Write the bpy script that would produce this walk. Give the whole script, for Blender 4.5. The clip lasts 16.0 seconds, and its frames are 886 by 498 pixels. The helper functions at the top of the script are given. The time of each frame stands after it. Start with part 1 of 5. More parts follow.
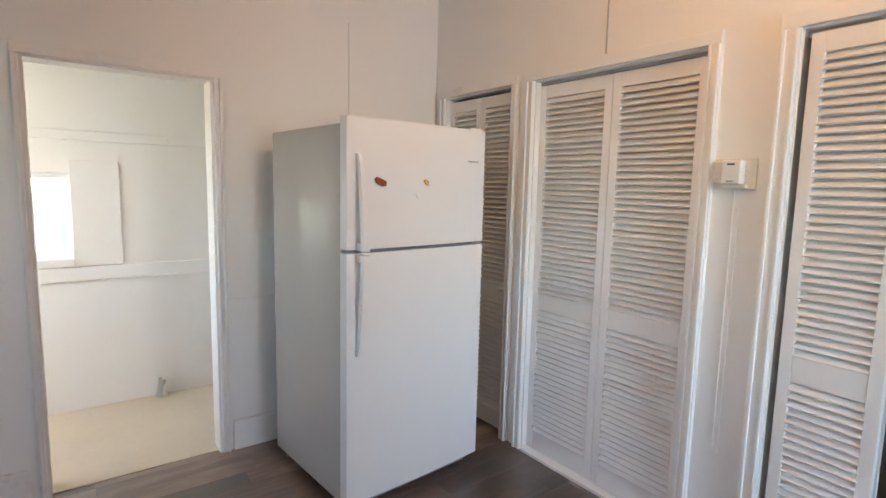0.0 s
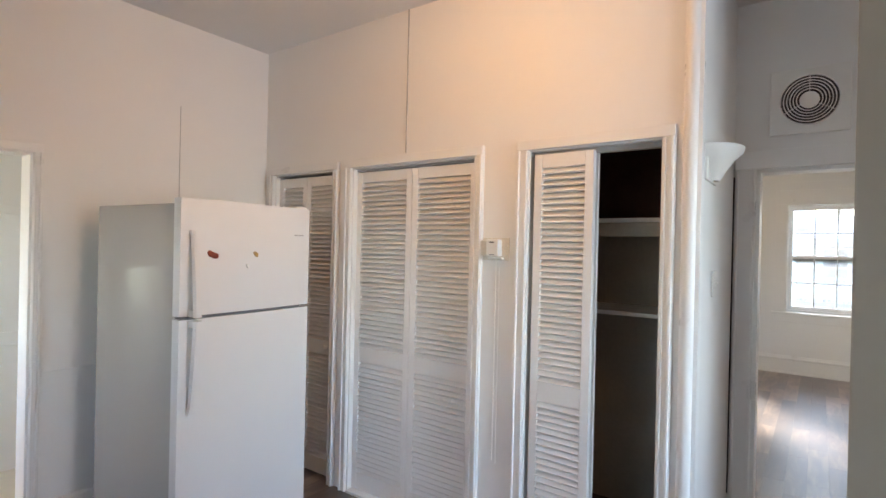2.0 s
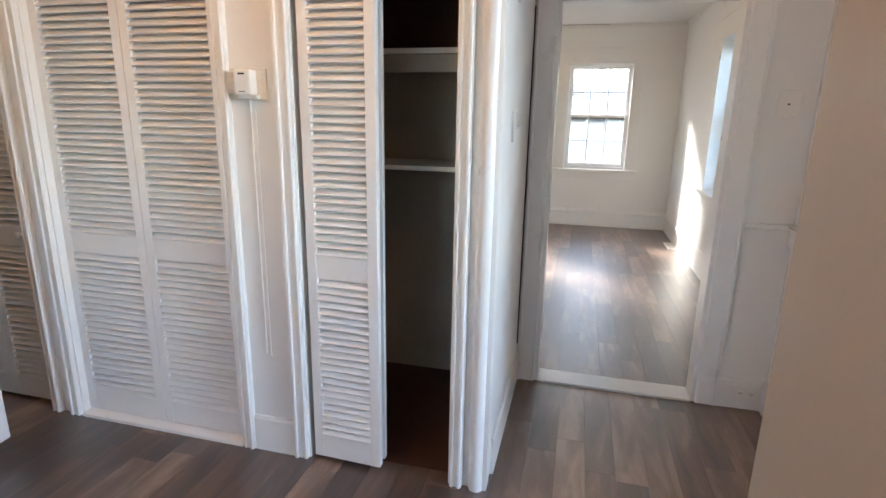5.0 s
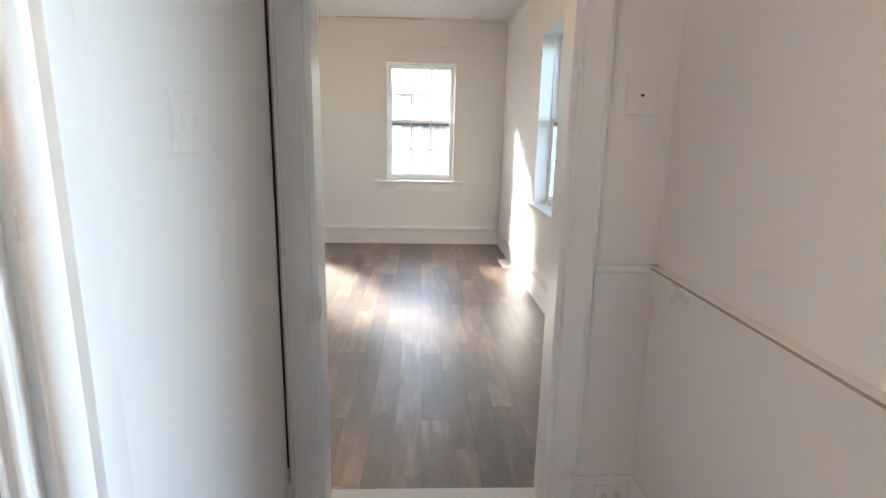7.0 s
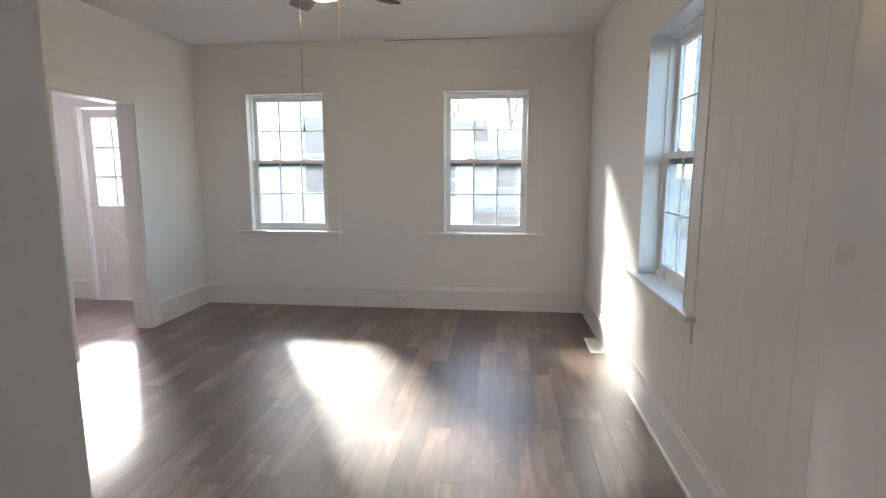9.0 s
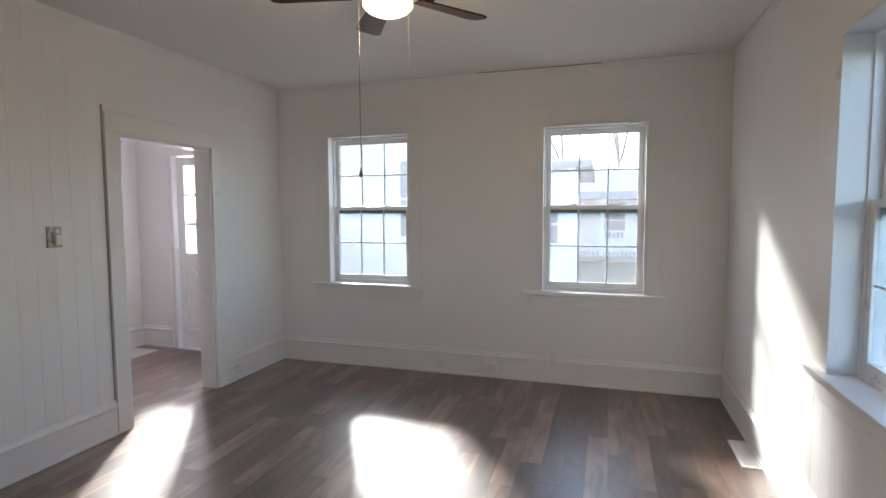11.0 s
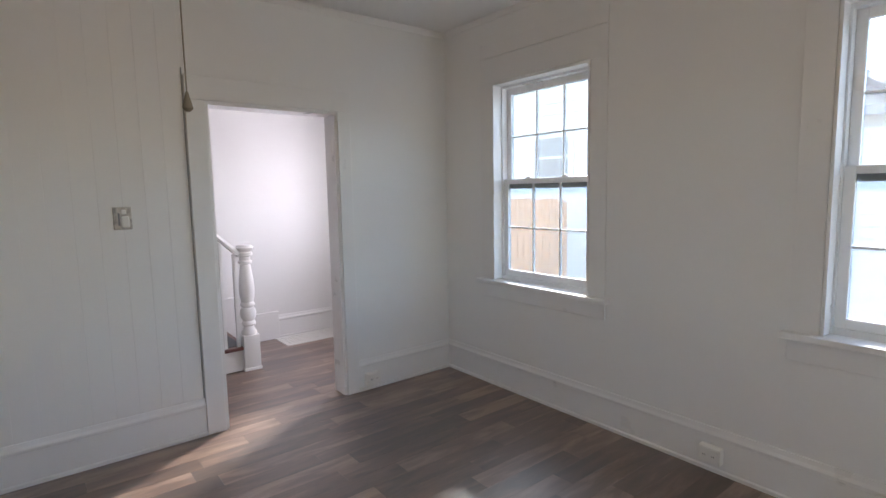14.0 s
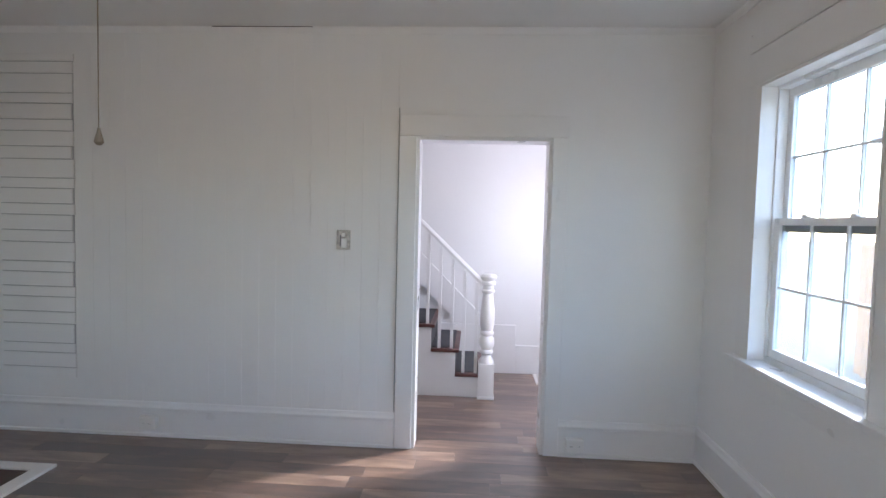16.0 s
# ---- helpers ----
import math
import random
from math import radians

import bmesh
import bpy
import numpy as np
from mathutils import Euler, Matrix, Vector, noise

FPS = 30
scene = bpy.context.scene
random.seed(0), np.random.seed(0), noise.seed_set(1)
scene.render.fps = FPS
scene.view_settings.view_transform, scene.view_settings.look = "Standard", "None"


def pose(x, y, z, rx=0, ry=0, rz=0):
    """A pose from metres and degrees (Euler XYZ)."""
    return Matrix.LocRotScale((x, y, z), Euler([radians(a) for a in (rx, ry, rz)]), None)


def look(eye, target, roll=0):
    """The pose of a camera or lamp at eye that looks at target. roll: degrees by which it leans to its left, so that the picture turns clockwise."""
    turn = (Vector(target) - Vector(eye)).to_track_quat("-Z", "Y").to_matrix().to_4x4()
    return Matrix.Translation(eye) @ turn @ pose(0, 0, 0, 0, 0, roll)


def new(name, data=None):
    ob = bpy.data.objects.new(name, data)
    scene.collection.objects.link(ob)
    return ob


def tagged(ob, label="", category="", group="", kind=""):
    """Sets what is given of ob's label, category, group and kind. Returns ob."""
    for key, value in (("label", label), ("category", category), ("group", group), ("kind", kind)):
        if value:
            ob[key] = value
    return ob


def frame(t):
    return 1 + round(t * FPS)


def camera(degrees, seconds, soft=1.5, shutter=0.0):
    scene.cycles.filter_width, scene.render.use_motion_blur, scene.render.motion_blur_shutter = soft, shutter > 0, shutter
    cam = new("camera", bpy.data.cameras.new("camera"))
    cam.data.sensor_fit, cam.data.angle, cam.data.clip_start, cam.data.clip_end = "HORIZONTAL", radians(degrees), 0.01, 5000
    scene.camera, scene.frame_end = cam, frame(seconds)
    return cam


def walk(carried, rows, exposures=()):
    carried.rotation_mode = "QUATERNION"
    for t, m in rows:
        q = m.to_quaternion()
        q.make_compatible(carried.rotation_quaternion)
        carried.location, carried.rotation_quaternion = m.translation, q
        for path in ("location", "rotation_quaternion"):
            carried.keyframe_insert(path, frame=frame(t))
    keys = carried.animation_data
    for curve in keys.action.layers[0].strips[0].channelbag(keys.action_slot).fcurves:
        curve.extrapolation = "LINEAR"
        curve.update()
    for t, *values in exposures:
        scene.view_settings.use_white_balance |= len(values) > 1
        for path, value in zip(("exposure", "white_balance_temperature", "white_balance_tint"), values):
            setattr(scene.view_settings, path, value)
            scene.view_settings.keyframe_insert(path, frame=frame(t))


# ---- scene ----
cam = camera(80.6, 16.0)
PATH = [
    (0, (0.113, 0.068, 1.474), (1.298, 1.662, 1.235), 1.3),
    (0.5, (0.002, -0.155, 1.486), (1.324, 1.333, 1.294), 1.5),
    (1, (-0.074, -0.257, 1.524), (1.338, 1.156, 1.42), 1.4),
    (1.5, (-0.121, -0.325, 1.555), (1.395, 0.98, 1.532), 1.3),
    (2, (-0.157, -0.336, 1.546), (1.465, 0.834, 1.54), 1.3),
    (2.5, (-0.162, -0.325, 1.531), (1.525, 0.748, 1.472), 1.6),
    (3, (-0.098, -0.299, 1.509), (1.622, 0.708, 1.335), 2.1),
    (3.5, (0.038, -0.255, 1.459), (1.808, 0.632, 1.177), 2.5),
    (3.7, (0.084, -0.228, 1.443), (1.879, 0.597, 1.131), 2.5),
    (5.8, (0.703, -0.201, 1.411), (2.623, 0.045, 0.908), 1.0),
    (6, (0.816, -0.243, 1.391), (2.747, -0.069, 0.898), 1.2),
    (6.5, (1.169, -0.322, 1.391), (3.113, -0.326, 0.919), 1.0),
    (7, (1.458, -0.403, 1.399), (3.408, -0.492, 0.963), 1.2),
    (7.5, (1.778, -0.533, 1.391), (3.735, -0.578, 0.982), 0.5),
    (8, (2.14, -0.557, 1.382), (4.105, -0.517, 1.007), 0.2),
    (8.5, (2.448, -0.539, 1.446), (4.413, -0.423, 1.09), 0.2),
    (8.7, (2.575, -0.551, 1.438), (4.54, -0.393, 1.103), 0.1),
    (10.8, (3.444, -0.522, 1.495), (5.366, 0.009, 1.344), -0.1),
    (11, (3.501, -0.51, 1.496), (5.405, 0.085, 1.35), -0.2),
    (11.5, (3.624, -0.489, 1.531), (5.479, 0.239, 1.362), 0.1),
    (12, (3.842, -0.508, 1.53), (5.637, 0.355, 1.345), -0.1),
    (12.5, (4.177, -0.563, 1.488), (5.886, 0.461, 1.318), -0.3),
    (13, (4.543, -0.679, 1.521), (6.131, 0.523, 1.335), 0.3),
    (13.5, (4.963, -0.72, 1.478), (6.387, 0.67, 1.271), -0.3),
    (14, (5.374, -0.712, 1.465), (6.601, 0.85, 1.243), -1.1),
    (14.5, (5.78, -0.739, 1.477), (6.784, 0.975, 1.248), -1.2),
    (15, (6.114, -0.681, 1.434), (6.821, 1.181, 1.26), -0.8),
    (15.5, (6.401, -0.656, 1.452), (6.698, 1.319, 1.339), 0.5),
    (16, (6.599, -0.704, 1.478), (6.484, 1.29, 1.375), 1.4),
]
EXPOSURES = [(0, 4.4, 6850, 7), (3.5, 4.4, 6700, 7), (6, 4.65, 6750, 8), (7.5, 4.6, 6900, 7), (8, 4.4, 6950, 7), (8.5, 4.15, 6800, 7), (11, 3.7, 6400, 9), (14, 3.8, 6300, 9), (16, 4.1, 5850, 8)]
walk(cam, [(t, look(eye, target, roll)) for t, eye, target, roll in PATH], EXPOSURES)

# ---- light ----
SUN_EL, SUN_AZ = 29.0, 56.5
world = bpy.data.worlds.new("sky")
scene.world = world
world.use_nodes = True
wn = world.node_tree
wn.nodes.clear()
sky = wn.nodes.new("ShaderNodeTexSky")
sky.sky_type = "NISHITA"
sky.sun_disc = False
sky.sun_elevation, sky.sun_rotation = radians(SUN_EL), radians(SUN_AZ)
sky.air_density, sky.dust_density, sky.ozone_density = 1.0, 1.0, 2.0
wbg = wn.nodes.new("ShaderNodeBackground")
wbg.inputs["Strength"].default_value = 0.15
wout = wn.nodes.new("ShaderNodeOutputWorld")
wn.links.new(sky.outputs[0], wbg.inputs["Color"])
wn.links.new(wbg.outputs[0], wout.inputs["Surface"])

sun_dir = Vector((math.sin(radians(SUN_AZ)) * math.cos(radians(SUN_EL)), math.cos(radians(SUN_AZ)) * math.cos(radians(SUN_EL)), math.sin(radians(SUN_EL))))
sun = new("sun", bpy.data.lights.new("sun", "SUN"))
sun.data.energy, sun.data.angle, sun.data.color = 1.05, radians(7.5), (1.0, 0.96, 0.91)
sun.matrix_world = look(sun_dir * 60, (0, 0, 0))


def area_lamp(name, eye, target, w, h, energy, color):
    ob = new(name, bpy.data.lights.new(name, "AREA"))
    ob.data.shape, ob.data.size, ob.data.size_y = "RECTANGLE", w, h
    ob.data.energy, ob.data.color = energy, color
    ob.matrix_world = look(eye, target)
    return ob


SKYBLUE = (0.68, 0.80, 1.0)
area_lamp("sky_kitchen_rear", (1.30, -2.72, 1.57), (1.6, 0, 1.3), 0.88, 1.4, 2.4, SKYBLUE)
area_lamp("sky_kitchen_side", (-2.52, 0.575, 1.67), (0, 0.6, 1.0), 0.55, 0.85, 0.12, SKYBLUE)
area_lamp("sky_front_door", (8.16, 3.495, 1.5), (4, 3.495, 1.4), 0.72, 0.95, 2.5, (1.0, 0.88, 0.98))
# Warm fill lamp added inside the laundry, clear of its windows.
area_lamp("fill_laundry", (-0.9, 3.5, 1.6), (0.6, 3.7, 0.9), 0.8, 1.0, 0.5, (1.0, 0.74, 0.48))
bulb = new("bulb_kitchen", bpy.data.lights.new("bulb_kitchen", "POINT"))
bulb.data.energy, bulb.data.color, bulb.data.shadow_soft_size = 0.9, (1.0, 0.48, 0.17), 0.08
bulb.location = (1.15, 0.85, 2.60)
bulb2 = new("bulb_fan", bpy.data.lights.new("bulb_fan", "POINT"))
bulb2.data.energy, bulb2.data.color, bulb2.data.shadow_soft_size = 0.7, (1.0, 0.72, 0.42), 0.05
bulb2.location = (5.75, 0.45, 2.30)

# ---- materials ----


def material(name, base, rough=0.5, metal=0.0, var=0.06, scale=6.0, fine=90.0, bump=0.05, stretch=(1, 1, 1), per_piece=0.0, spec=0.5, coat=0.0, rv=0.05):
    m = bpy.data.materials.new(name)
    m.use_nodes = True
    nt = m.node_tree
    b = nt.nodes["Principled BSDF"]
    tc = nt.nodes.new("ShaderNodeTexCoord")
    mp = nt.nodes.new("ShaderNodeMapping")
    mp.inputs["Scale"].default_value = stretch
    geo = nt.nodes.new("ShaderNodeNewGeometry")
    nt.links.new(geo.outputs["Position"], mp.inputs["Vector"])
    n1 = nt.nodes.new("ShaderNodeTexNoise")
    n1.inputs["Scale"].default_value, n1.inputs["Detail"].default_value = scale, 4
    n2 = nt.nodes.new("ShaderNodeTexNoise")
    n2.inputs["Scale"].default_value, n2.inputs["Detail"].default_value = fine, 3
    for n in (n1, n2):
        nt.links.new(mp.outputs[0], n.inputs["Vector"])
    add = nt.nodes.new("ShaderNodeMath")
    add.operation = "MULTIPLY_ADD"
    add.inputs[1].default_value = 0.35
    nt.links.new(n2.outputs[0], add.inputs[0])
    nt.links.new(n1.outputs[0], add.inputs[2])
    last = add
    if per_piece:
        oi = nt.nodes.new("ShaderNodeObjectInfo")
        pm = nt.nodes.new("ShaderNodeMath")
        pm.operation = "MULTIPLY_ADD"
        pm.inputs[1].default_value = per_piece
        nt.links.new(oi.outputs["Random"], pm.inputs[0])
        nt.links.new(add.outputs[0], pm.inputs[2])
        last = pm
    ramp = nt.nodes.new("ShaderNodeValToRGB")
    ramp.color_ramp.elements[0].position = 0.4
    ramp.color_ramp.elements[1].position = 0.95 + per_piece
    ramp.color_ramp.elements[0].color = (*[c * (1 - var) for c in base], 1)
    ramp.color_ramp.elements[1].color = (*[min(1, c * (1 + var)) for c in base], 1)
    nt.links.new(last.outputs[0], ramp.inputs[0])
    nt.links.new(ramp.outputs[0], b.inputs["Base Color"])
    b.inputs["Roughness"].default_value, b.inputs["Metallic"].default_value = rough, metal
    b.inputs["Specular IOR Level"].default_value = spec
    b.inputs["Coat Weight"].default_value = coat
    rr = nt.nodes.new("ShaderNodeMapRange")
    rr.inputs["From Min"].default_value, rr.inputs["From Max"].default_value = 0.3, 0.7
    rr.inputs["To Min"].default_value, rr.inputs["To Max"].default_value = max(0.02, rough - rv), min(1, rough + rv)
    nt.links.new(n1.outputs[0], rr.inputs["Value"])
    nt.links.new(rr.outputs[0], b.inputs["Roughness"])
    bp = nt.nodes.new("ShaderNodeBump")
    bp.inputs["Strength"].default_value, bp.inputs["Distance"].default_value = bump, 0.01
    nt.links.new(last.outputs[0] if not per_piece else add.outputs[0], bp.inputs["Height"])
    nt.links.new(bp.outputs[0], b.inputs["Normal"])
    return m


def plank_material(name, dark, mid, light, rough, island=False):
    """Wood-look planks: grain along x, tone by piece."""
    m = bpy.data.materials.new(name)
    m.use_nodes = True
    nt = m.node_tree
    b = nt.nodes["Principled BSDF"]
    geo = nt.nodes.new("ShaderNodeNewGeometry")
    oi = nt.nodes.new("ShaderNodeObjectInfo")
    tone = geo.outputs["Random Per Island"] if island else oi.outputs["Random"]
    off = nt.nodes.new("ShaderNodeVectorMath")
    off.operation = "MULTIPLY_ADD"
    comb = nt.nodes.new("ShaderNodeCombineXYZ")
    for k in ("X", "Y", "Z"):
        nt.links.new(tone, comb.inputs[k])
    nt.links.new(comb.outputs[0], off.inputs[0])
    off.inputs[1].default_value = (37.0, 19.0, 11.0)
    nt.links.new(geo.outputs["Position"], off.inputs[2])
    mp = nt.nodes.new("ShaderNodeMapping")
    mp.inputs["Scale"].default_value = (1.3, 6.5, 1.0)
    nt.links.new(off.outputs[0], mp.inputs["Vector"])
    n1 = nt.nodes.new("ShaderNodeTexNoise")
    n1.inputs["Scale"].default_value, n1.inputs["Detail"].default_value, n1.inputs["Distortion"].default_value = 2.2, 6, 0.6
    n2 = nt.nodes.new("ShaderNodeTexNoise")
    n2.inputs["Scale"].default_value, n2.inputs["Detail"].default_value = 26.0, 4
    n3 = nt.nodes.new("ShaderNodeTexNoise")
    n3.inputs["Scale"].default_value, n3.inputs["Detail"].default_value = 1.6, 2
    nt.links.new(mp.outputs[0], n1.inputs["Vector"])
    nt.links.new(mp.outputs[0], n2.inputs["Vector"])
    nt.links.new(off.outputs[0], n3.inputs["Vector"])
    a = nt.nodes.new("ShaderNodeMath")
    a.operation = "MULTIPLY_ADD"
    a.inputs[1].default_value = 0.14
    nt.links.new(n2.outputs[0], a.inputs[0])
    nt.links.new(n1.outputs[0], a.inputs[2])
    c = nt.nodes.new("ShaderNodeMath")
    c.operation = "MULTIPLY_ADD"
    c.inputs[1].default_value = 0.40
    nt.links.new(tone, c.inputs[0])
    nt.links.new(a.outputs[0], c.inputs[2])
    d = nt.nodes.new("ShaderNodeMath")
    d.operation = "MULTIPLY_ADD"
    d.inputs[1].default_value = 0.35
    nt.links.new(n3.outputs[0], d.inputs[0])
    nt.links.new(c.outputs[0], d.inputs[2])
    ramp = nt.nodes.new("ShaderNodeValToRGB")
    ramp.color_ramp.elements[0].position, ramp.color_ramp.elements[0].color = 0.66, (*dark, 1)
    ramp.color_ramp.elements[1].position, ramp.color_ramp.elements[1].color = 1.0, (*light, 1)
    e = ramp.color_ramp.elements.new(0.84)
    e.color = (*mid, 1)
    sc = nt.nodes.new("ShaderNodeMapRange")
    sc.inputs["From Min"].default_value, sc.inputs["From Max"].default_value = 0.62, 1.25
    sc.inputs["To Min"].default_value, sc.inputs["To Max"].default_value = 0.6, 1.0
    nt.links.new(d.outputs[0], sc.inputs["Value"])
    nt.links.new(sc.outputs[0], ramp.inputs[0])
    nt.links.new(ramp.outputs[0], b.inputs["Base Color"])
    rr = nt.nodes.new("ShaderNodeMapRange")
    rr.inputs["To Min"].default_value, rr.inputs["To Max"].default_value = rough - 0.08, rough + 0.1
    nt.links.new(n1.outputs[0], rr.inputs["Value"])
    nt.links.new(rr.outputs[0], b.inputs["Roughness"])
    bp = nt.nodes.new("ShaderNodeBump")
    bp.inputs["Strength"].default_value, bp.inputs["Distance"].default_value = 0.12, 0.004
    nt.links.new(a.outputs[0], bp.inputs["Height"])
    nt.links.new(bp.outputs[0], b.inputs["Normal"])
    b.inputs["Coat Weight"].default_value, b.inputs["Coat Roughness"].default_value = 1.0, 0.42
    b.inputs["Coat IOR"].default_value = 1.85
    return m


def glass_material(name):
    m = bpy.data.materials.new(name)
    m.use_nodes = True
    nt = m.node_tree
    nt.nodes.clear()
    out = nt.nodes.new("ShaderNodeOutputMaterial")
    mix = nt.nodes.new("ShaderNodeMixShader")
    lw = nt.nodes.new("ShaderNodeLayerWeight")
    lw.inputs["Blend"].default_value = 0.5
    pw = nt.nodes.new("ShaderNodeMath")
    pw.operation = "POWER"
    pw.inputs[1].default_value = 4.0
    nt.links.new(lw.outputs["Facing"], pw.inputs[0])
    fr = nt.nodes.new("ShaderNodeMath")
    fr.operation = "MULTIPLY_ADD"
    fr.inputs[1].default_value, fr.inputs[2].default_value = 0.5, 0.03
    nt.links.new(pw.outputs[0], fr.inputs[0])
    tr = nt.nodes.new("ShaderNodeBsdfTransparent")
    tr.inputs["Color"].default_value = (0.60, 0.61, 0.61, 1)
    gl = nt.nodes.new("ShaderNodeBsdfGlossy")
    gl.inputs["Roughness"].default_value = 0.02
    nt.links.new(fr.outputs[0], mix.inputs[0])
    nt.links.new(tr.outputs[0], mix.inputs[1])
    nt.links.new(gl.outputs[0], mix.inputs[2])
    # Washed-out glare of the view, put into the panes as a pale translucent veil.
    glare_mix = nt.nodes.new("ShaderNodeMixShader")
    glare_mix.inputs[0].default_value = 0.048
    glare_veil = nt.nodes.new("ShaderNodeBsdfTranslucent")
    glare_veil.inputs["Color"].default_value = (0.95, 0.92, 0.91, 1)
    nt.links.new(mix.outputs[0], glare_mix.inputs[1])
    nt.links.new(glare_veil.outputs[0], glare_mix.inputs[2])
    nt.links.new(glare_mix.outputs[0], out.inputs["Surface"])
    return m


def glow_material(name, color, strength):
    m = bpy.data.materials.new(name)
    m.use_nodes = True
    b = m.node_tree.nodes["Principled BSDF"]
    b.inputs["Base Color"].default_value = (0.9, 0.85, 0.78, 1)
    b.inputs["Roughness"].default_value = 0.3
    b.inputs["Emission Color"].default_value = (*color, 1)
    b.inputs["Emission Strength"].default_value = strength
    return m


WALL = material("wall_paint", (0.83, 0.827, 0.815), 0.5, var=0.015, scale=1.3, fine=60, bump=0.03)
CEIL = material("ceiling_paint", (0.81, 0.807, 0.795), 0.6, var=0.02, scale=1.5, fine=45, bump=0.06)
TRIM = material("trim_gloss_paint", (0.82, 0.815, 0.805), 0.32, var=0.012, scale=5, fine=40, bump=0.03)
LOUVER = material("louver_paint", (0.82, 0.81, 0.80), 0.38, var=0.03, scale=4, fine=80, bump=0.03)
VINYL = material("window_vinyl", (0.84, 0.85, 0.86), 0.3, var=0.015, scale=4, bump=0.01)
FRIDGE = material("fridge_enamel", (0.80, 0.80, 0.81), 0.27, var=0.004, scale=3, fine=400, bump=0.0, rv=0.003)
# White enamel again; the cabinet's shaded side is put into this greyer colour.
FRIDGE_SHADED = material("fridge_shaded_enamel", (0.47, 0.455, 0.435), 0.22, var=0.004, scale=3, fine=400, bump=0.0, rv=0.003)
GREYRUB = material("grey_gasket", (0.22, 0.22, 0.24), 0.6, var=0.05)
TONES = ((0.048, 0.025, 0.018), (0.135, 0.075, 0.051), (0.30, 0.195, 0.136))
FLOOR = plank_material("vinyl_plank", *TONES, 0.40)
FLOOR_REST = plank_material("vinyl_plank_rest", *TONES, 0.40, True)
UNDER = material("floor_joint", (0.03, 0.022, 0.018), 0.8, var=0.1)
LAUNDRY_FLOOR = material("laundry_vinyl", (0.62, 0.54, 0.42), 0.35, var=0.08, scale=2.5, fine=30, bump=0.02)
# White closet paint in the dark; the shade is put into this colour.
CLOSET_SHADE = material("closet_shade_paint", (0.40, 0.365, 0.32), 0.7, var=0.15, scale=2, fine=40)
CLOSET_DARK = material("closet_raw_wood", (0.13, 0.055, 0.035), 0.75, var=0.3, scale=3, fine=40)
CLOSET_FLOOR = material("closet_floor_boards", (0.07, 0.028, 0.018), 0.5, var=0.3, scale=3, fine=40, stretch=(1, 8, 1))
OLDPLASTIC = material("yellowed_plastic", (0.74, 0.71, 0.64), 0.4, var=0.12, scale=30, fine=120)
PLASTIC = material("white_plastic", (0.82, 0.81, 0.78), 0.35, var=0.02, scale=10, bump=0.01)
DARKGAP = material("dark_gap", (0.03, 0.027, 0.025), 0.8, var=0.1)
DARK = material("dark_metal", (0.03, 0.03, 0.03), 0.4, metal=0.5, var=0.1)
CHROME = material("chrome", (0.6, 0.6, 0.6), 0.2, metal=1.0, var=0.05)
BLADE = material("fan_blade_wood", (0.035, 0.018, 0.013), 0.4, var=0.3, scale=8, fine=60, stretch=(1, 6, 1))
BRASS = material("chain_metal", (0.30, 0.27, 0.22), 0.35, metal=0.9, var=0.1)
STAINED = material("stained_plate_plastic", (0.50, 0.47, 0.43), 0.5, var=0.55, scale=38, fine=120)
TREAD = material("stair_tread_wood", (0.11, 0.035, 0.028), 0.35, var=0.25, scale=4, fine=50)
RISER = material("stair_riser_paint", (0.06, 0.062, 0.067), 0.6, var=0.1, scale=8)
HEARTH = material("hearth_slate", (0.06, 0.035, 0.033), 0.5, var=0.25, scale=6, fine=50, bump=0.2)
GRILLE = material("grille_grey", (0.42, 0.42, 0.43), 0.5, var=0.05)
RED = material("magnet_red", (0.25, 0.055, 0.03), 0.4, var=0.4, scale=60)
YELLOW = material("magnet_yellow", (0.45, 0.28, 0.10), 0.4, var=0.4, scale=60)
GLASS = glass_material("window_glass")
GLOBE = glow_material("lamp_globe", (1.0, 0.66, 0.33), 0.42)
SIDING2 = material("pale_grey_siding", (0.70, 0.66, 0.67), 0.6, var=0.05, scale=2, fine=20, per_piece=0.1)
SIDING = material("white_siding", (0.82, 0.78, 0.74), 0.55, var=0.04, scale=2, fine=20, per_piece=0.1)
ROOF = material("roof_shingle", (0.34, 0.32, 0.33), 0.85, var=0.25, scale=4, fine=40, bump=0.3)
FENCE = material("cedar_fence", (0.56, 0.25, 0.09), 0.7, var=0.2, scale=4, fine=30, stretch=(1, 6, 1), per_piece=0.3)
GRASS = material("winter_grass", (0.13, 0.12, 0.07), 0.9, var=0.3, scale=0.7, fine=12, bump=0.4)
ROAD = material("asphalt", (0.09, 0.09, 0.09), 0.85, var=0.15, scale=1, fine=60, bump=0.1)
CONCRETE = material("concrete", (0.26, 0.255, 0.25), 0.8, var=0.1, scale=1.5, fine=40)
BARK = material("bark", (0.17, 0.135, 0.115), 0.9, var=0.3, scale=6, fine=40, bump=0.4)
DARKWIN = material("far_window_glass", (0.12, 0.14, 0.16), 0.1, var=0.1)
PINK = material("pink_brick_far", (0.42, 0.20, 0.17), 0.7, var=0.15, scale=3, fine=30)
CARPAINT = material("white_car_paint", (0.75, 0.75, 0.76), 0.2, var=0.01, coat=0.5)
TYRE = material("tyre_rubber", (0.02, 0.02, 0.02), 0.8, var=0.1)

# ---- mesh helpers ----


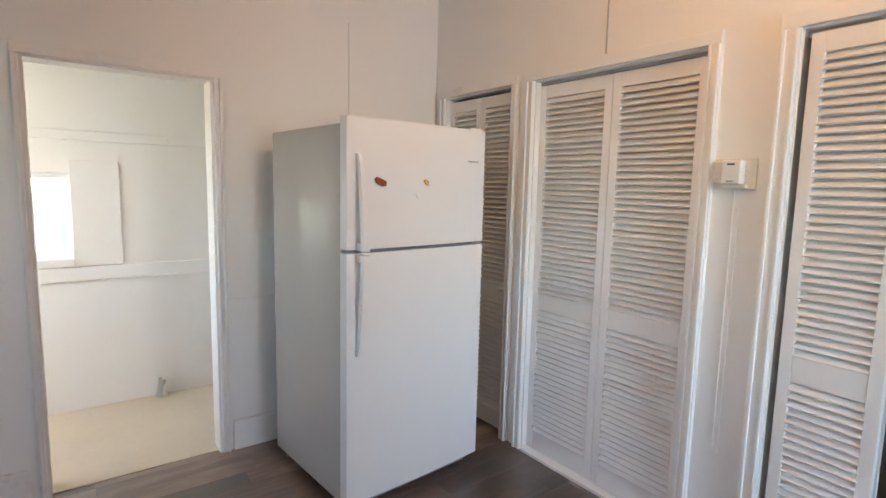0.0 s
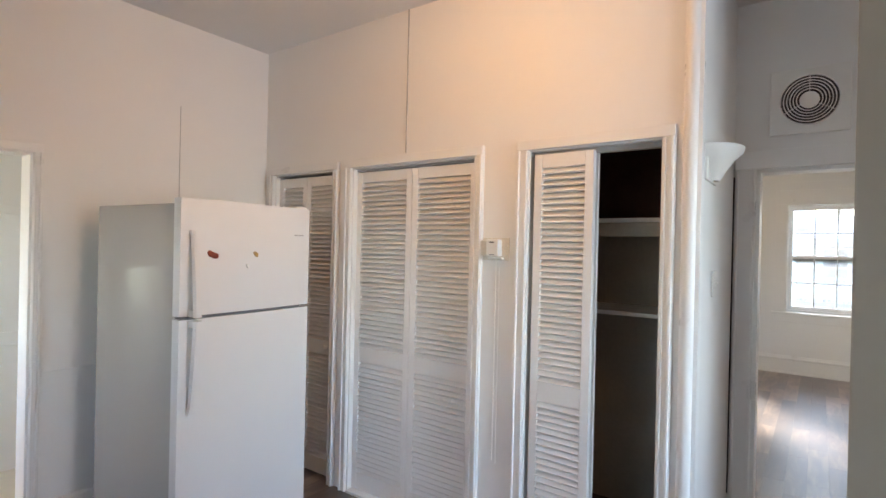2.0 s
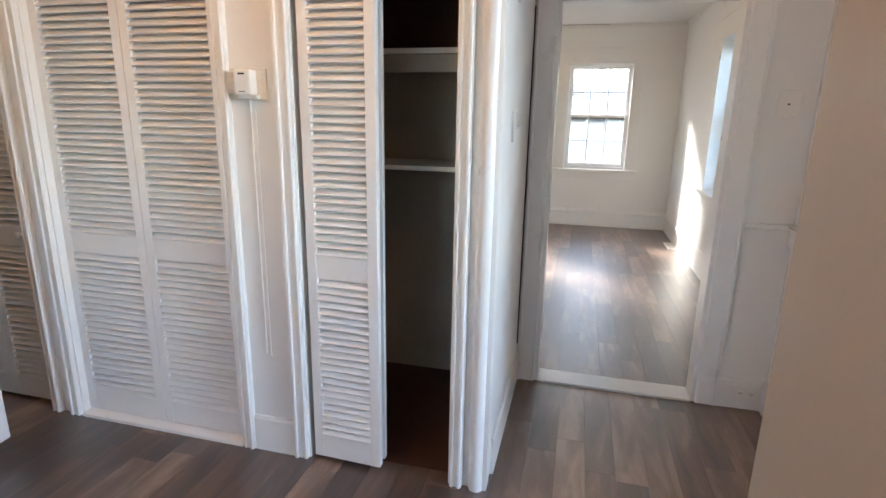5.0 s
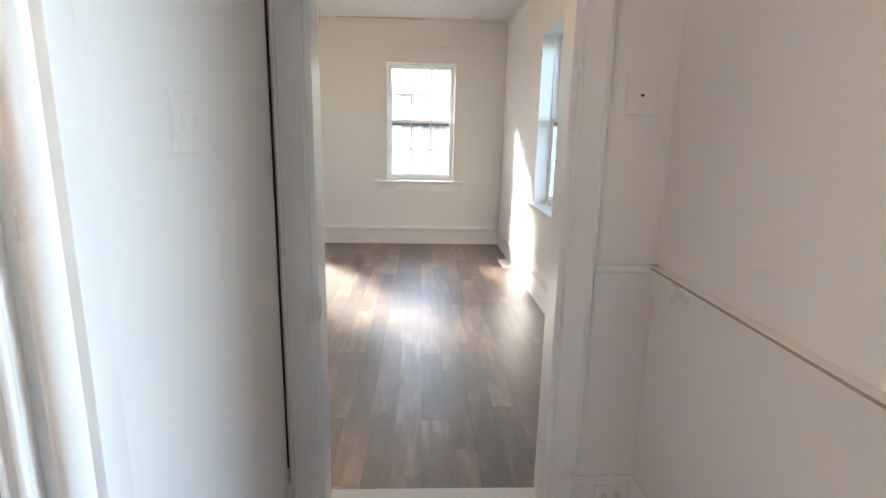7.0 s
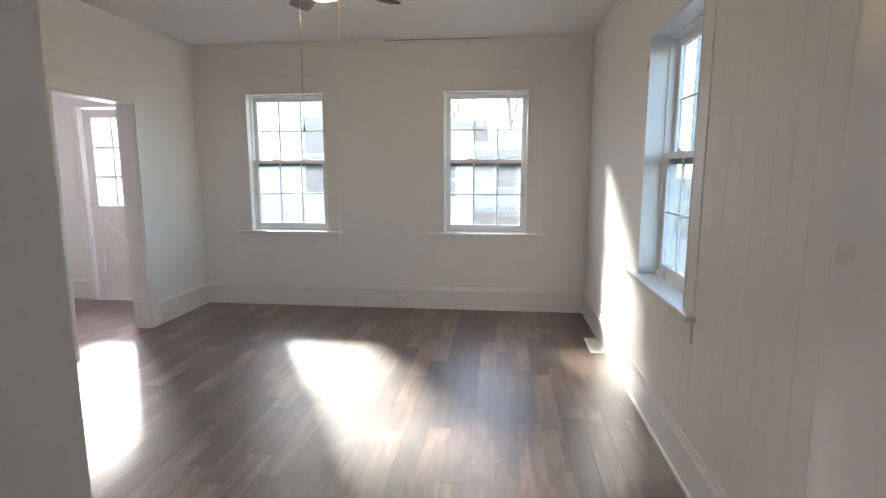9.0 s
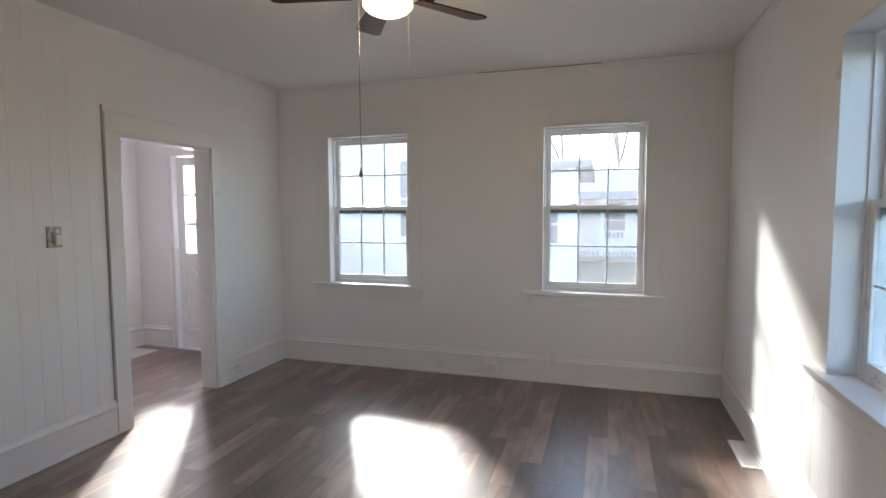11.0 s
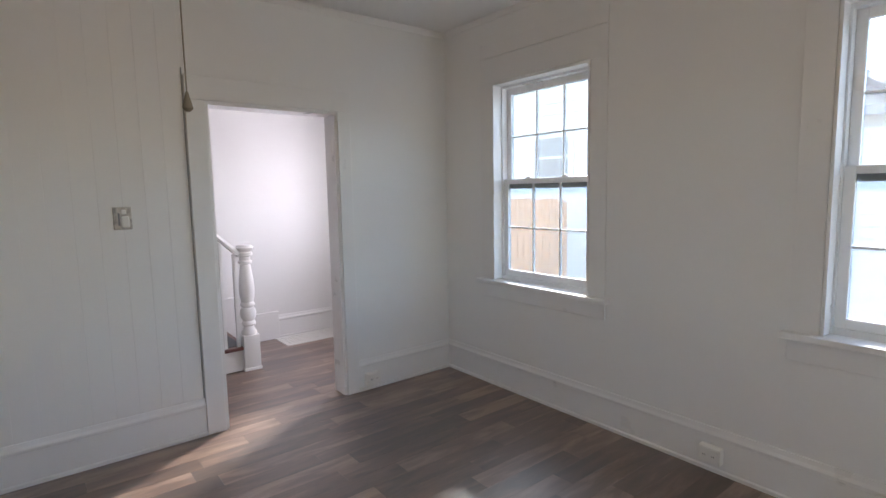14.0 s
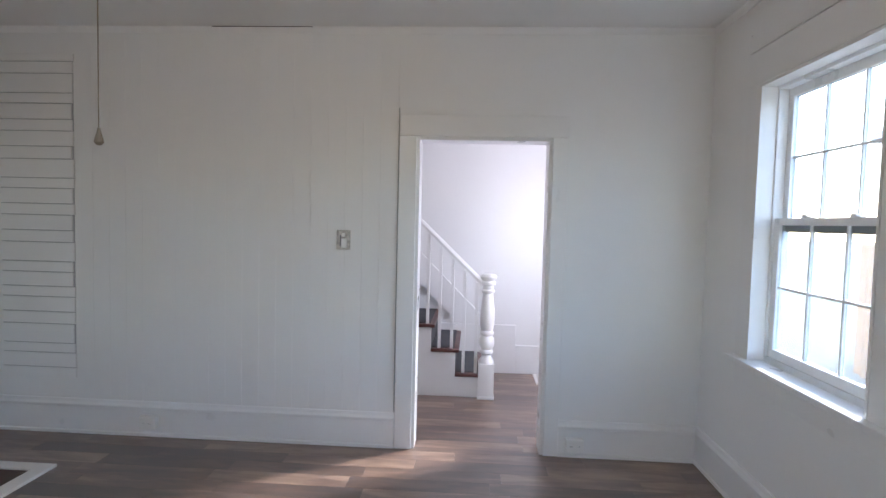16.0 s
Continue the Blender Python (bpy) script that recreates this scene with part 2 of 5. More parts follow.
def box(bm, x0, y0, z0, x1, y1, z1, bevel=0.0, m=None):
    g = bmesh.ops.create_cube(bm, size=1.0)
    vs = g["verts"]
    mat = Matrix.Translation(((x0 + x1) / 2, (y0 + y1) / 2, (z0 + z1) / 2)) @ Matrix.Diagonal((abs(x1 - x0), abs(y1 - y0), abs(z1 - z0), 1))
    bmesh.ops.transform(bm, matrix=mat, verts=vs)
    if bevel:
        es = list({e for v in vs for e in v.link_edges})
        r = bmesh.ops.bevel(bm, geom=es, offset=bevel, segments=2, affect="EDGES", profile=0.6)
        vs = list({v for f in r["faces"] for v in f.verts} | {v for v in vs if v.is_valid})
    if m is not None:
        bmesh.ops.transform(bm, matrix=m, verts=vs)
    return vs


def bx(*args, **kw):
    bm = bmesh.new()
    box(bm, *args, **kw)
    return bm


def prism(bm, pts, a, b, m=None):
    """Extrude the closed outline pts, in local y and z, from x = a to x = b."""
    n = len(pts)
    v0 = [bm.verts.new((a, p[0], p[1])) for p in pts]
    v1 = [bm.verts.new((b, p[0], p[1])) for p in pts]
    for i in range(n):
        j = (i + 1) % n
        bm.faces.new((v0[i], v0[j], v1[j], v1[i]))
    bm.faces.new(v0[::-1])
    bm.faces.new(v1)
    if m is not None:
        bmesh.ops.transform(bm, matrix=m, verts=v0 + v1)
    bmesh.ops.recalc_face_normals(bm, faces=bm.faces)
    return v0 + v1


def lathe(bm, prof, cx, cy, segs=24, m=None):
    rings = []
    for r, z in prof:
        rings.append([bm.verts.new((cx + r * math.cos(2 * math.pi * k / segs), cy + r * math.sin(2 * math.pi * k / segs), z)) for k in range(segs)])
    for a, b in zip(rings, rings[1:]):
        for k in range(segs):
            bm.faces.new((a[k], a[(k + 1) % segs], b[(k + 1) % segs], b[k]))
    bm.faces.new(rings[0][::-1])
    bm.faces.new(rings[-1])
    vs = [v for r in rings for v in r]
    if m is not None:
        bmesh.ops.transform(bm, matrix=m, verts=vs)
    return vs


def tube(bm, p0, p1, r0, r1, segs=6):
    p0, p1 = Vector(p0), Vector(p1)
    d = p1 - p0
    q = d.to_track_quat("Z", "Y").to_matrix().to_4x4()
    lathe(bm, [(r0, 0), (r1, d.length)], 0, 0, segs, Matrix.Translation(p0) @ q)


def link(name, bm, mat, smooth=False):
    me = bpy.data.meshes.new(name)
    bmesh.ops.recalc_face_normals(bm, faces=bm.faces)
    bm.to_mesh(me)
    bm.free()
    me.materials.append(mat)
    if smooth:
        for p in me.polygons:
            p.use_smooth = True
        me.set_sharp_from_angle(angle=radians(40))
    return new(name, me)


def part(name, bm, mat, parent, label="", smooth=False):
    ob = link(name, bm, mat, smooth)
    ob.parent = parent
    if label:
        ob["label"] = label
    return ob


def share(name, me, parent, m):
    ob = new(name, me)
    ob.parent = parent
    ob.matrix_local = m
    return ob


def thing(name, label, category, m=None, group="", kind=""):
    e = new(name)
    e.empty_display_size = 0.1
    if m is not None:
        e.matrix_world = m
    return tagged(e, label, category, group, kind)


def structure(ob, label=""):
    return tagged(ob, label, "", "", "structure")


def wall(name, axis, p0, p1, a0, a1, z0, z1, holes=(), mat=None, label="white painted wall"):
    """A wall between p0 and p1 across its thickness, a0 to a1 along it, with holes (a0, a1, z0, z1) through it."""
    bm = bmesh.new()
    cuts = sorted({a0, a1, *[h[0] for h in holes], *[h[1] for h in holes]})
    for s, e in zip(cuts, cuts[1:]):
        mid = (s + e) / 2
        zs = [(z0, z1)]
        for h in holes:
            if h[0] < mid < h[1]:
                nz = []
                for lo, hi in zs:
                    if h[2] > lo:
                        nz.append((lo, min(hi, h[2])))
                    if h[3] < hi:
                        nz.append((max(lo, h[3]), hi))
                zs = nz
        for lo, hi in zs:
            if hi - lo < 1e-4:
                continue
            if axis == "x":
                box(bm, p0, s, lo, p1, e, hi)
            else:
                box(bm, s, p0, lo, e, p1, hi)
    return structure(link(name, bm, mat or WALL), label)


# ---- structure ----
KH, BH = 2.92, 2.69          # ceiling heights: kitchen, bedroom
KX, KY = 2.17, 2.945         # kitchen: closet wall and laundry wall faces
BX0, BX1, BY0, BY1 = 3.275, 8.04, -1.42, 2.62
WOP = [(1.235, 2.076, 0.80, 2.215), (-0.822, 0.023, 0.80, 2.215)]

wall_laundry = wall("wall_laundry_side", "y", KY, KY + 0.12, -2.4, 3.15, 0, KH, [(0.02, 0.78, -0.01, 1.985)])
wall_closets = wall("wall_closets", "x", KX, KX + 0.11, 0.06, KY, 0, KH, [(2.218, 2.83, -0.01, 2.03), (1.14, 2.05, -0.01, 2.03), (0.205, 0.83, -0.01, 2.03)])
wall_alcove_l = wall("wall_passage", "y", 0.06, 0.16, KX + 0.11, 3.15, 0, KH)
wall_bed_k = wall("wall_bedroom_entry", "x", 3.15, BX0, -1.5, KY, 0, KH, [(-0.89, -0.047, -0.01, 2.01)])
wall_alcove_r = wall("wall_passage_far", "y", -1.33, -1.21, 1.95, 3.15, 0, KH)
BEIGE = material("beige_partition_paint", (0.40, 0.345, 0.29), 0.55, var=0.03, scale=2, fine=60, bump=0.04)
wall_partition = structure(link("wall_partition", bx(0, -0.035, 0, 0.63, 0, KH, 0.003), BEIGE), "unseen beige wall added to block light panel")
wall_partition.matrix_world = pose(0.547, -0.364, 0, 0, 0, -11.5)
# Unseen wall, added to keep the rear window's light off the passage.
wall("wall_light_block", "x", 1.13, 1.16, -1.25, -0.54, 0, KH, mat=BEIGE, label="unseen beige wall added to block light")
wall_rear = wall("wall_kitchen_rear", "y", -2.82, -2.7, -2.4, 2.25, 0, KH, [(0.85, 1.75, 0.85, 2.3)])
wall_nook = wall("wall_kitchen_nook", "x", 1.95, 2.07, -2.7, -1.33, 0, KH)
wall_side = wall("wall_kitchen_side", "x", -2.52, -2.4, -2.82, KY + 0.12, 0, KH, [(0.3, 0.85, 1.25, 2.1)])
wall_far = wall("wall_bedroom_far", "x", BX1, BX1 + 0.16, BY0 - 0.16, 2.76, 0, 3.0, WOP)
wall_right = wall("wall_bedroom_street", "y", BY0 - 0.16, BY0, 3.275, BX1, 0, 3.0, [(5.23, 6.07, 0.80, 2.215)])
wall_hall = wall("wall_bedroom_hall", "y", BY1, BY1 + 0.14, BX0, BX1, 0, 3.0, [(6.228, 7.078, -0.01, 2.015)])
wall_hall_back = wall("wall_hall_back", "y", 4.455, 4.57, 4.4, 8.19, 0, 3.0)
wall_hall_end = wall("wall_hall_end", "x", 4.4, 4.5, 2.76, 4.455, 0, 3.0)
wall_front = wall("wall_hall_front", "x", 8.04, 8.2, 2.76, 4.455, 0, 3.0, [(3.045, 3.945, -0.01, 2.095)])
wall_laundry_back = wall("wall_laundry_back", "y", 4.0, 4.12, -1.4, 1.7, 0, 2.6, [(-0.45, 0.19, 0.98, 1.50)])
wall_laundry_r = wall("wall_laundry_end", "x", 1.6, 1.7, KY + 0.12, 4.0, 0, 2.6)
wall_laundry_l = wall("wall_laundry_window_side", "x", -1.4, -1.3, KY + 0.12, 4.0, 0, 2.6, [(3.15, 3.95, 1.0, 2.0)])

structure(link("ceiling_kitchen", bx(-2.52, -2.82, KH, BX0, KY + 0.12, KH + 0.1), CEIL), "white kitchen ceiling")
structure(link("ceiling_bedroom", bx(BX0, BY0, BH, BX1, BY1, BH + 0.1), CEIL), "white bedroom ceiling")
structure(link("ceiling_hall", bx(4.5, 2.76, 2.75, 8.04, 4.455, 2.85), CEIL), "white hall ceiling")
structure(link("ceiling_laundry", bx(-1.3, KY + 0.12, 2.5, 1.6, 4.0, 2.6), CEIL), "white laundry ceiling")

bm = bmesh.new()
box(bm, -2.52, -2.82, -0.12, 3.275, 4.12, -0.006)
box(bm, 3.275, -1.58, -0.12, 8.2, 4.57, -0.006)
floor = structure(link("floor", bm, UNDER), "dark wood-look vinyl plank floor")
structure(link("floor_laundry", bx(-1.3, KY + 0.03, -0.005, 1.6, 4.0, 0.004), LAUNDRY_FLOOR), "worn beige sheet vinyl floor")
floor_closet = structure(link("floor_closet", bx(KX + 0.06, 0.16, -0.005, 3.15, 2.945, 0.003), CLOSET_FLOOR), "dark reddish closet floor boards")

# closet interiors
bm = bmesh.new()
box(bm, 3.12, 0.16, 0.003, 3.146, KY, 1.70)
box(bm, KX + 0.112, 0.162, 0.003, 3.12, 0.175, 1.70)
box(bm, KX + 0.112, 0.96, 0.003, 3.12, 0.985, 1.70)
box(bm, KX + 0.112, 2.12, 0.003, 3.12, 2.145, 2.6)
structure(link("wall_closet_lining", bm, CLOSET_SHADE), "white closet interior walls, shade put into a grey-beige colour")
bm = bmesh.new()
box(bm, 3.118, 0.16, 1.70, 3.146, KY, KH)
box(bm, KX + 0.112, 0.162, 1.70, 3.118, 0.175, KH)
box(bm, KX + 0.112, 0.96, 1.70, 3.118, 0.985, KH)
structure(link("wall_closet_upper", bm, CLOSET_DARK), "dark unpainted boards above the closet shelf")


def profile_trim(name, prof, axis, a0, a1, face, sign, mat=TRIM, label="white painted baseboard"):
    """A moulding run from a0 to a1: prof gives (depth, z); it stands on the wall face and sticks out by sign."""
    bm = bmesh.new()
    if axis == "x":
        prism(bm, [(face + sign * d, z) for d, z in prof], a0, a1)
    else:
        vs = prism(bm, [(-(face + sign * d), z) for d, z in prof], a0, a1)
        bmesh.ops.transform(bm, matrix=Matrix.Rotation(radians(90), 4, "Z"), verts=vs)
    return structure(link(name, bm, mat), label)


BASE = [(-0.004, 0.0), (0.024, 0.0), (0.024, 0.018), (0.016, 0.024), (0.016, 0.178), (0.024, 0.184), (0.026, 0.198), (0.016, 0.212), (0.010, 0.232), (-0.004, 0.232)]
SMALL = [(-0.004, 0.0), (0.014, 0.0), (0.014, 0.150), (0.008, 0.165), (-0.004, 0.165)]
CROWN = [(-0.004, BH), (0.018, BH), (0.016, BH - 0.015), (0.007, BH - 0.04), (-0.004, BH - 0.04)]
profile_trim("baseboard_far", BASE, "y", BY0, BY1, BX1, -1)
profile_trim("baseboard_street", BASE, "x", BX0, BX1, BY0, 1)
profile_trim("baseboard_hall_a", BASE, "x", BX0, 6.115, BY1, -1)
profile_trim("baseboard_hall_b", BASE, "x", 7.17, BX1, BY1, -1)
profile_trim("baseboard_entry", BASE, "y", 0.1, BY1, BX0, 1)
profile_trim("baseboard_hall_back", BASE, "x", 6.7, 8.04, 4.455, -1)
profile_trim("baseboard_hall_front", BASE, "y", 4.022, 4.455, 8.04, -1)
profile_trim("baseboard_passage", SMALL, "x", KX + 0.1, 3.13, 0.06, -1)
profile_trim("baseboard_passage_far", SMALL, "x", 1.95, 3.15, -1.21, 1)
profile_trim("baseboard_passage_end", SMALL, "y", -1.21, -0.99, 3.15, -1)
profile_trim("baseboard_kitchen", SMALL, "x", 0.84, KX, KY, -1)
profile_trim("baseboard_kitchen_b", SMALL, "x", -2.4, -0.04, KY, -1)
profile_trim("baseboard_closets", SMALL, "y", 0.89, 1.085, KX, -1)
profile_trim("trim_crown_far", CROWN, "y", BY0, BY1, BX1, -1, label="thin white ceiling moulding")
profile_trim("trim_crown_hall", CROWN, "x", BX0, BX1, BY1, -1, label="thin white ceiling moulding")
profile_trim("trim_crown_street", CROWN, "x", BX0, BX1, BY0, 1, label="thin white ceiling moulding")
RAIL = [(-0.004, 0.872), (0.022, 0.872), (0.022, 0.950), (0.034, 0.957), (0.034, 0.976), (-0.004, 0.976)]
profile_trim("trim_chair_rail", RAIL, "x", 1.95, 3.15, -1.21, 1, label="white painted chair rail")
profile_trim("trim_chair_rail_end", RAIL, "y", -1.21, -0.99, 3.15, -1, label="white painted chair rail")
# wall cracks where the ceiling meets the walls
structure(link("trim_gap_hall", bx(4.9, BY1 - 0.0195, BH - 0.004, 5.55, BY1 - 0.006, BH - 0.0005), DARKGAP), "dark gap along the ceiling edge")
structure(link("trim_gap_far", bx(BX1 - 0.0195, -0.45, BH - 0.004, BX1 - 0.006, 0.6, BH - 0.0005), DARKGAP), "dark gap along the ceiling edge")


def casing(name, axis, face, sign, a0, a1, top, w0, w1, head, depth=0.018, label="white painted door casing", floor_z=0.0, beads=True):
    """Door casing boards round an opening a0..a1, widths w0 and w1 at its sides, head high above."""
    bm = bmesh.new()

    def put(s, e, lo, hi, d):
        f0, f1 = sorted((face - sign * 0.004, face + sign * d))
        if axis == "x":
            box(bm, f0, s, lo, f1, e, hi, 0.004)
        else:
            box(bm, s, f0, lo, e, f1, hi, 0.004)
    put(a0 - w0, a0, floor_z, top, depth)
    put(a1, a1 + w1, floor_z, top, depth)
    put(a0 - w0, a1 + w1, top, top + head, depth + 0.002)
    if not beads:
        return structure(link(name, bm, TRIM), label)
    put(a0 - w0 + 0.004, a0 - w0 + 0.018, floor_z, top, depth + 0.009)
    put(a1 + w1 - 0.018, a1 + w1 - 0.004, floor_z, top, depth + 0.009)
    put(a0 - 0.014, a0 - 0.003, floor_z, top, depth + 0.005)
    put(a1 + 0.003, a1 + 0.014, floor_z, top, depth + 0.005)
    return structure(link(name, bm, TRIM), label)


def jamb(name, axis, p0, p1, a0, a1, top, t=0.02):
    """Lining boards inside an opening."""
    bm = bmesh.new()
    for s, e, lo, hi in ((a0 - 0.001, a0 + t, 0, top), (a1 - t, a1 + 0.001, 0, top), (a0 + t, a1 - t, top - t, top + 0.001)):
        if axis == "x":
            box(bm, p0, s, lo, p1, e, hi)
        else:
            box(bm, s, p0, lo, e, p1, hi)
    return structure(link(name, bm, TRIM), "white painted door jamb")


casing("trim_casing_bedroom", "x", 3.15, -1, -0.89, -0.047, 2.01, 0.10, 0.099, 0.10)
casing("trim_casing_bedroom_in", "x", BX0, 1, -0.89, -0.047, 2.01, 0.12, 0.12, 0.14)
jamb("door_1", "x", 3.146, BX0 + 0.004, -0.89, -0.047, 2.01)
structure(link("trim_threshold", bx(3.135, -0.87, -0.004, 3.285, -0.067, 0.012, 0.004), TRIM), "white painted door threshold")
casing("trim_casing_hall", "y", BY1, -1, 6.228, 7.078, 2.015, 0.110, 0.095, 0.135, 0.022, beads=False)
casing("trim_casing_hall_back", "y", BY1 + 0.14, 1, 6.228, 7.078, 2.015, 0.1, 0.1, 0.12)
jamb("door_2", "y", BY1 - 0.004, BY1 + 0.144, 6.228, 7.078, 2.015)
# Grey strip modelled for the shadow line along the raised casing's edge.
structure(link("trim_casing_shadow", bx(6.110, BY1 - 0.012, 0.236, 6.115, BY1 + 0.002, 2.19), GRILLE), "dark gap line with its shade beside the door casing")
casing("trim_casing_laundry", "y", KY, -1, 0.02, 0.78, 1.985, 0.03, 0.045, 0.045, 0.016)
jamb("door_3", "y", KY - 0.004, KY + 0.124, 0.02, 0.78, 1.985, 0.012)
casing("trim_casing_closet_1", "x", KX, -1, 2.218, 2.83, 2.03, 0.05, 0.05, 0.05, 0.020)
casing("trim_casing_closet_2", "x", KX, -1, 1.14, 2.05, 2.03, 0.052, 0.055, 0.05, 0.020)
casing("trim_casing_closet_3", "x", KX, -1, 0.205, 0.83, 2.03, 0.05, 0.06, 0.05, 0.020)
jamb("door_4", "x", KX - 0.003, KX + 0.113, 2.218, 2.83, 2.03, 0.008)
jamb("door_5", "x", KX - 0.003, KX + 0.113, 1.14, 2.05, 2.03, 0.008)
jamb("door_6", "x", KX - 0.003, KX + 0.113, 0.205, 0.83, 2.03, 0.008)
bm = bmesh.new()
lathe(bm, [(0.03, 0.0), (0.03, KH)], KX, 0.10, 16)
box(bm, KX - 0.012, 0.056, 0, KX + 0.05, 0.13, KH, 0.004)
structure(link("trim_corner_post", bm, TRIM, True), "rounded white corner moulding")
bm = bmesh.new()
box(bm, KX - 0.006, 1.618, 2.09, KX + 0.002, 1.623, KH)
structure(link("trim_wall_seam", bm, GRILLE), "thin dark seam in the wall board")
structure(link("trim_wall_seam_b", bx(1.534, KY - 0.0025, 1.5, 1.537, KY + 0.002, 2.4), GRILLE), "thin seam in the wall board")
structure(link("trim_wall_seam_c", bx(0.84, KY - 0.004, 0.842, 1.2, KY + 0.002, 0.850), TRIM), "wall board seam")
structure(link("trim_wall_seam_d", bx(KX - 0.003, 0.985, 0.45, KX + 0.002, 0.988, 1.45), TRIM), "thin seam in the wall board")
bm = bmesh.new()
box(bm, 6.3, 4.421, 0.0, 7.04, 4.453, 0.48, 0.003)
box(bm, 7.04, 4.424, 0.0, 7.27, 4.453, 0.28, 0.003)
structure(link("trim_stair_skirt", bm, TRIM), "white stepped skirting at the stair foot")

# ---- windows ----


def sash(name, parent, x0, x1, z0, z1, y, stile=0.042, rail_b=0.045, rail_t=0.035):
    bm = bmesh.new()
    d = 0.03
    box(bm, x0, y, z0, x0 + stile, y + d, z1, 0.003)
    box(bm, x1 - stile, y, z0, x1, y + d, z1, 0.003)
    box(bm, x0 + stile, y, z0, x1 - stile, y + d, z0 + rail_b, 0.003)
    box(bm, x0 + stile, y, z1 - rail_t, x1 - stile, y + d, z1, 0.003)
    s = part(name, bm, VINYL, parent)
    gx0, gx1, gz0, gz1 = x0 + stile, x1 - stile, z0 + rail_b, z1 - rail_t
    p = part("pane", bx(gx0 - 0.005, y + 0.013, gz0 - 0.005, gx1 + 0.005, y + 0.017, gz1 + 0.005), GLASS, s)
    p.visible_shadow = False
    for k in (1, 2):
        u = gx0 + (gx1 - gx0) * k / 3
        part("muntin", bx(u - 0.0055, y + 0.006, gz0, u + 0.0055, y + 0.024, gz1, 0.002), VINYL, s)
    zc = (gz0 + gz1) / 2
    part("muntin", bx(gx0, y + 0.007, zc - 0.0055, gx1, y + 0.023, zc + 0.0055, 0.002), VINYL, s)
    return s


def window(name, m, w, z0, z1, label, wl=0.12, wr=0.12, head=0.28, deep=0.075):
    """A double-hung window in local axes: x along the wall from 0 to w, y outward."""
    e = thing(name, label, "window", m, kind="structure")
    f0, t = deep, 0.024
    bm = bmesh.new()
    box(bm, 0, f0, z0, t, f0 + 0.085, z1, 0.002)
    box(bm, w - t, f0, z0, w, f0 + 0.085, z1, 0.002)
    box(bm, t, f0, z1 - 0.03, w - t, f0 + 0.085, z1, 0.002)
    box(bm, t, f0, z0, w - t, f0 + 0.085, z0 + 0.03, 0.002)
    part("window_frame", bm, VINYL, e)
    bm = bmesh.new()
    box(bm, 0.0005, -0.008, z0 + 0.004, 0.014, f0, z1)
    box(bm, w - 0.014, -0.008, z0 + 0.004, w - 0.0005, f0, z1)
    box(bm, 0.014, -0.008, z1 - 0.014, w - 0.014, f0, z1 - 0.0005)
    part("window_jamb", bm, TRIM, e)
    zm = (z0 + z1) / 2 + 0.01
    sash("upper_sash", e, t, w - t, zm - 0.048, z1 - 0.03, f0 + 0.048, rail_b=0.07, rail_t=0.045)
    lo = sash("lower_sash", e, t, w - t, z0 + 0.03, zm + 0.02, f0 + 0.012)
    for k in (0.3, 0.7):
        bm = bmesh.new()
        u = t + (w - 2 * t) * k
        box(bm, u - 0.03, f0 + 0.014, zm + 0.02, u + 0.03, f0 + 0.036, zm + 0.028, 0.003)
        box(bm, u - 0.012, f0 + 0.004, zm + 0.026, u + 0.022, f0 + 0.016, zm + 0.036, 0.003)
        part("sash_lock", bm, VINYL, lo)
    part("window_sill", bx(-wl - 0.03, -0.05, z0 - 0.028, w + wr + 0.03, f0, z0 + 0.002, 0.006), TRIM, e)
    part("apron", bx(-wl - 0.005, -0.012, z0 - 0.13, w + wr + 0.005, 0.004, z0 - 0.028, 0.004), TRIM, e)
    if wl > 0.05:
        part("side_casing", bx(-wl, -0.007, z0 + 0.002, -0.002, 0.004, z1 + 0.002, 0.002), TRIM, e)
        part("side_casing", bx(w + 0.002, -0.007, z0 + 0.002, w + wr, 0.004, z1 + 0.002, 0.002), TRIM, e)
        part("head_casing", bx(-wl, -0.008, z1 + 0.002, w + wr, 0.004, z1 + 0.18, 0.002), TRIM, e)
        part("head_cap", bx(-wl, -0.010, z1 + 0.183, w + wr, 0.004, z1 + head, 0.002), TRIM, e)
    return e


WL = "white vinyl double-hung window with grilles in white casing"
window("window_1", pose(BX1, 2.076, 0, 0, 0, -90), 0.841, 0.80, 2.215, WL)
window("window_2", pose(BX1, 0.023, 0, 0, 0, -90), 0.845, 0.80, 2.215, WL)
window("window_3", pose(6.07, BY0, 0, 0, 0, 180), 0.84, 0.80, 2.215, WL, deep=0.10)

# laundry window
e = thing("window_4", "small bright laundry window in white casing", "window", pose(-0.45, 4.0, 0), kind="structure")
bm = bmesh.new()
box(bm, 0, 0.04, 0.98, 0.03, 0.09, 1.5, 0.003)
box(bm, 0.61, 0.04, 0.98, 0.64, 0.09, 1.5, 0.003)
box(bm, 0.03, 0.04, 0.98, 0.61, 0.09, 1.02, 0.003)
box(bm, 0.03, 0.04, 1.47, 0.61, 0.09, 1.5, 0.003)
part("window_frame", bm, VINYL, e)
p = part("pane", bx(0.03, 0.063, 1.02, 0.61, 0.067, 1.47), GLASS, e)
p.visible_shadow = False
part("side_casing", bx(0.64, -0.012, 0.93, 0.90, 0.003, 1.58, 0.003), TRIM, e)
part("window_sill", bx(-0.1, -0.03, 0.93, 0.639, 0.04, 0.98, 0.004), TRIM, e)
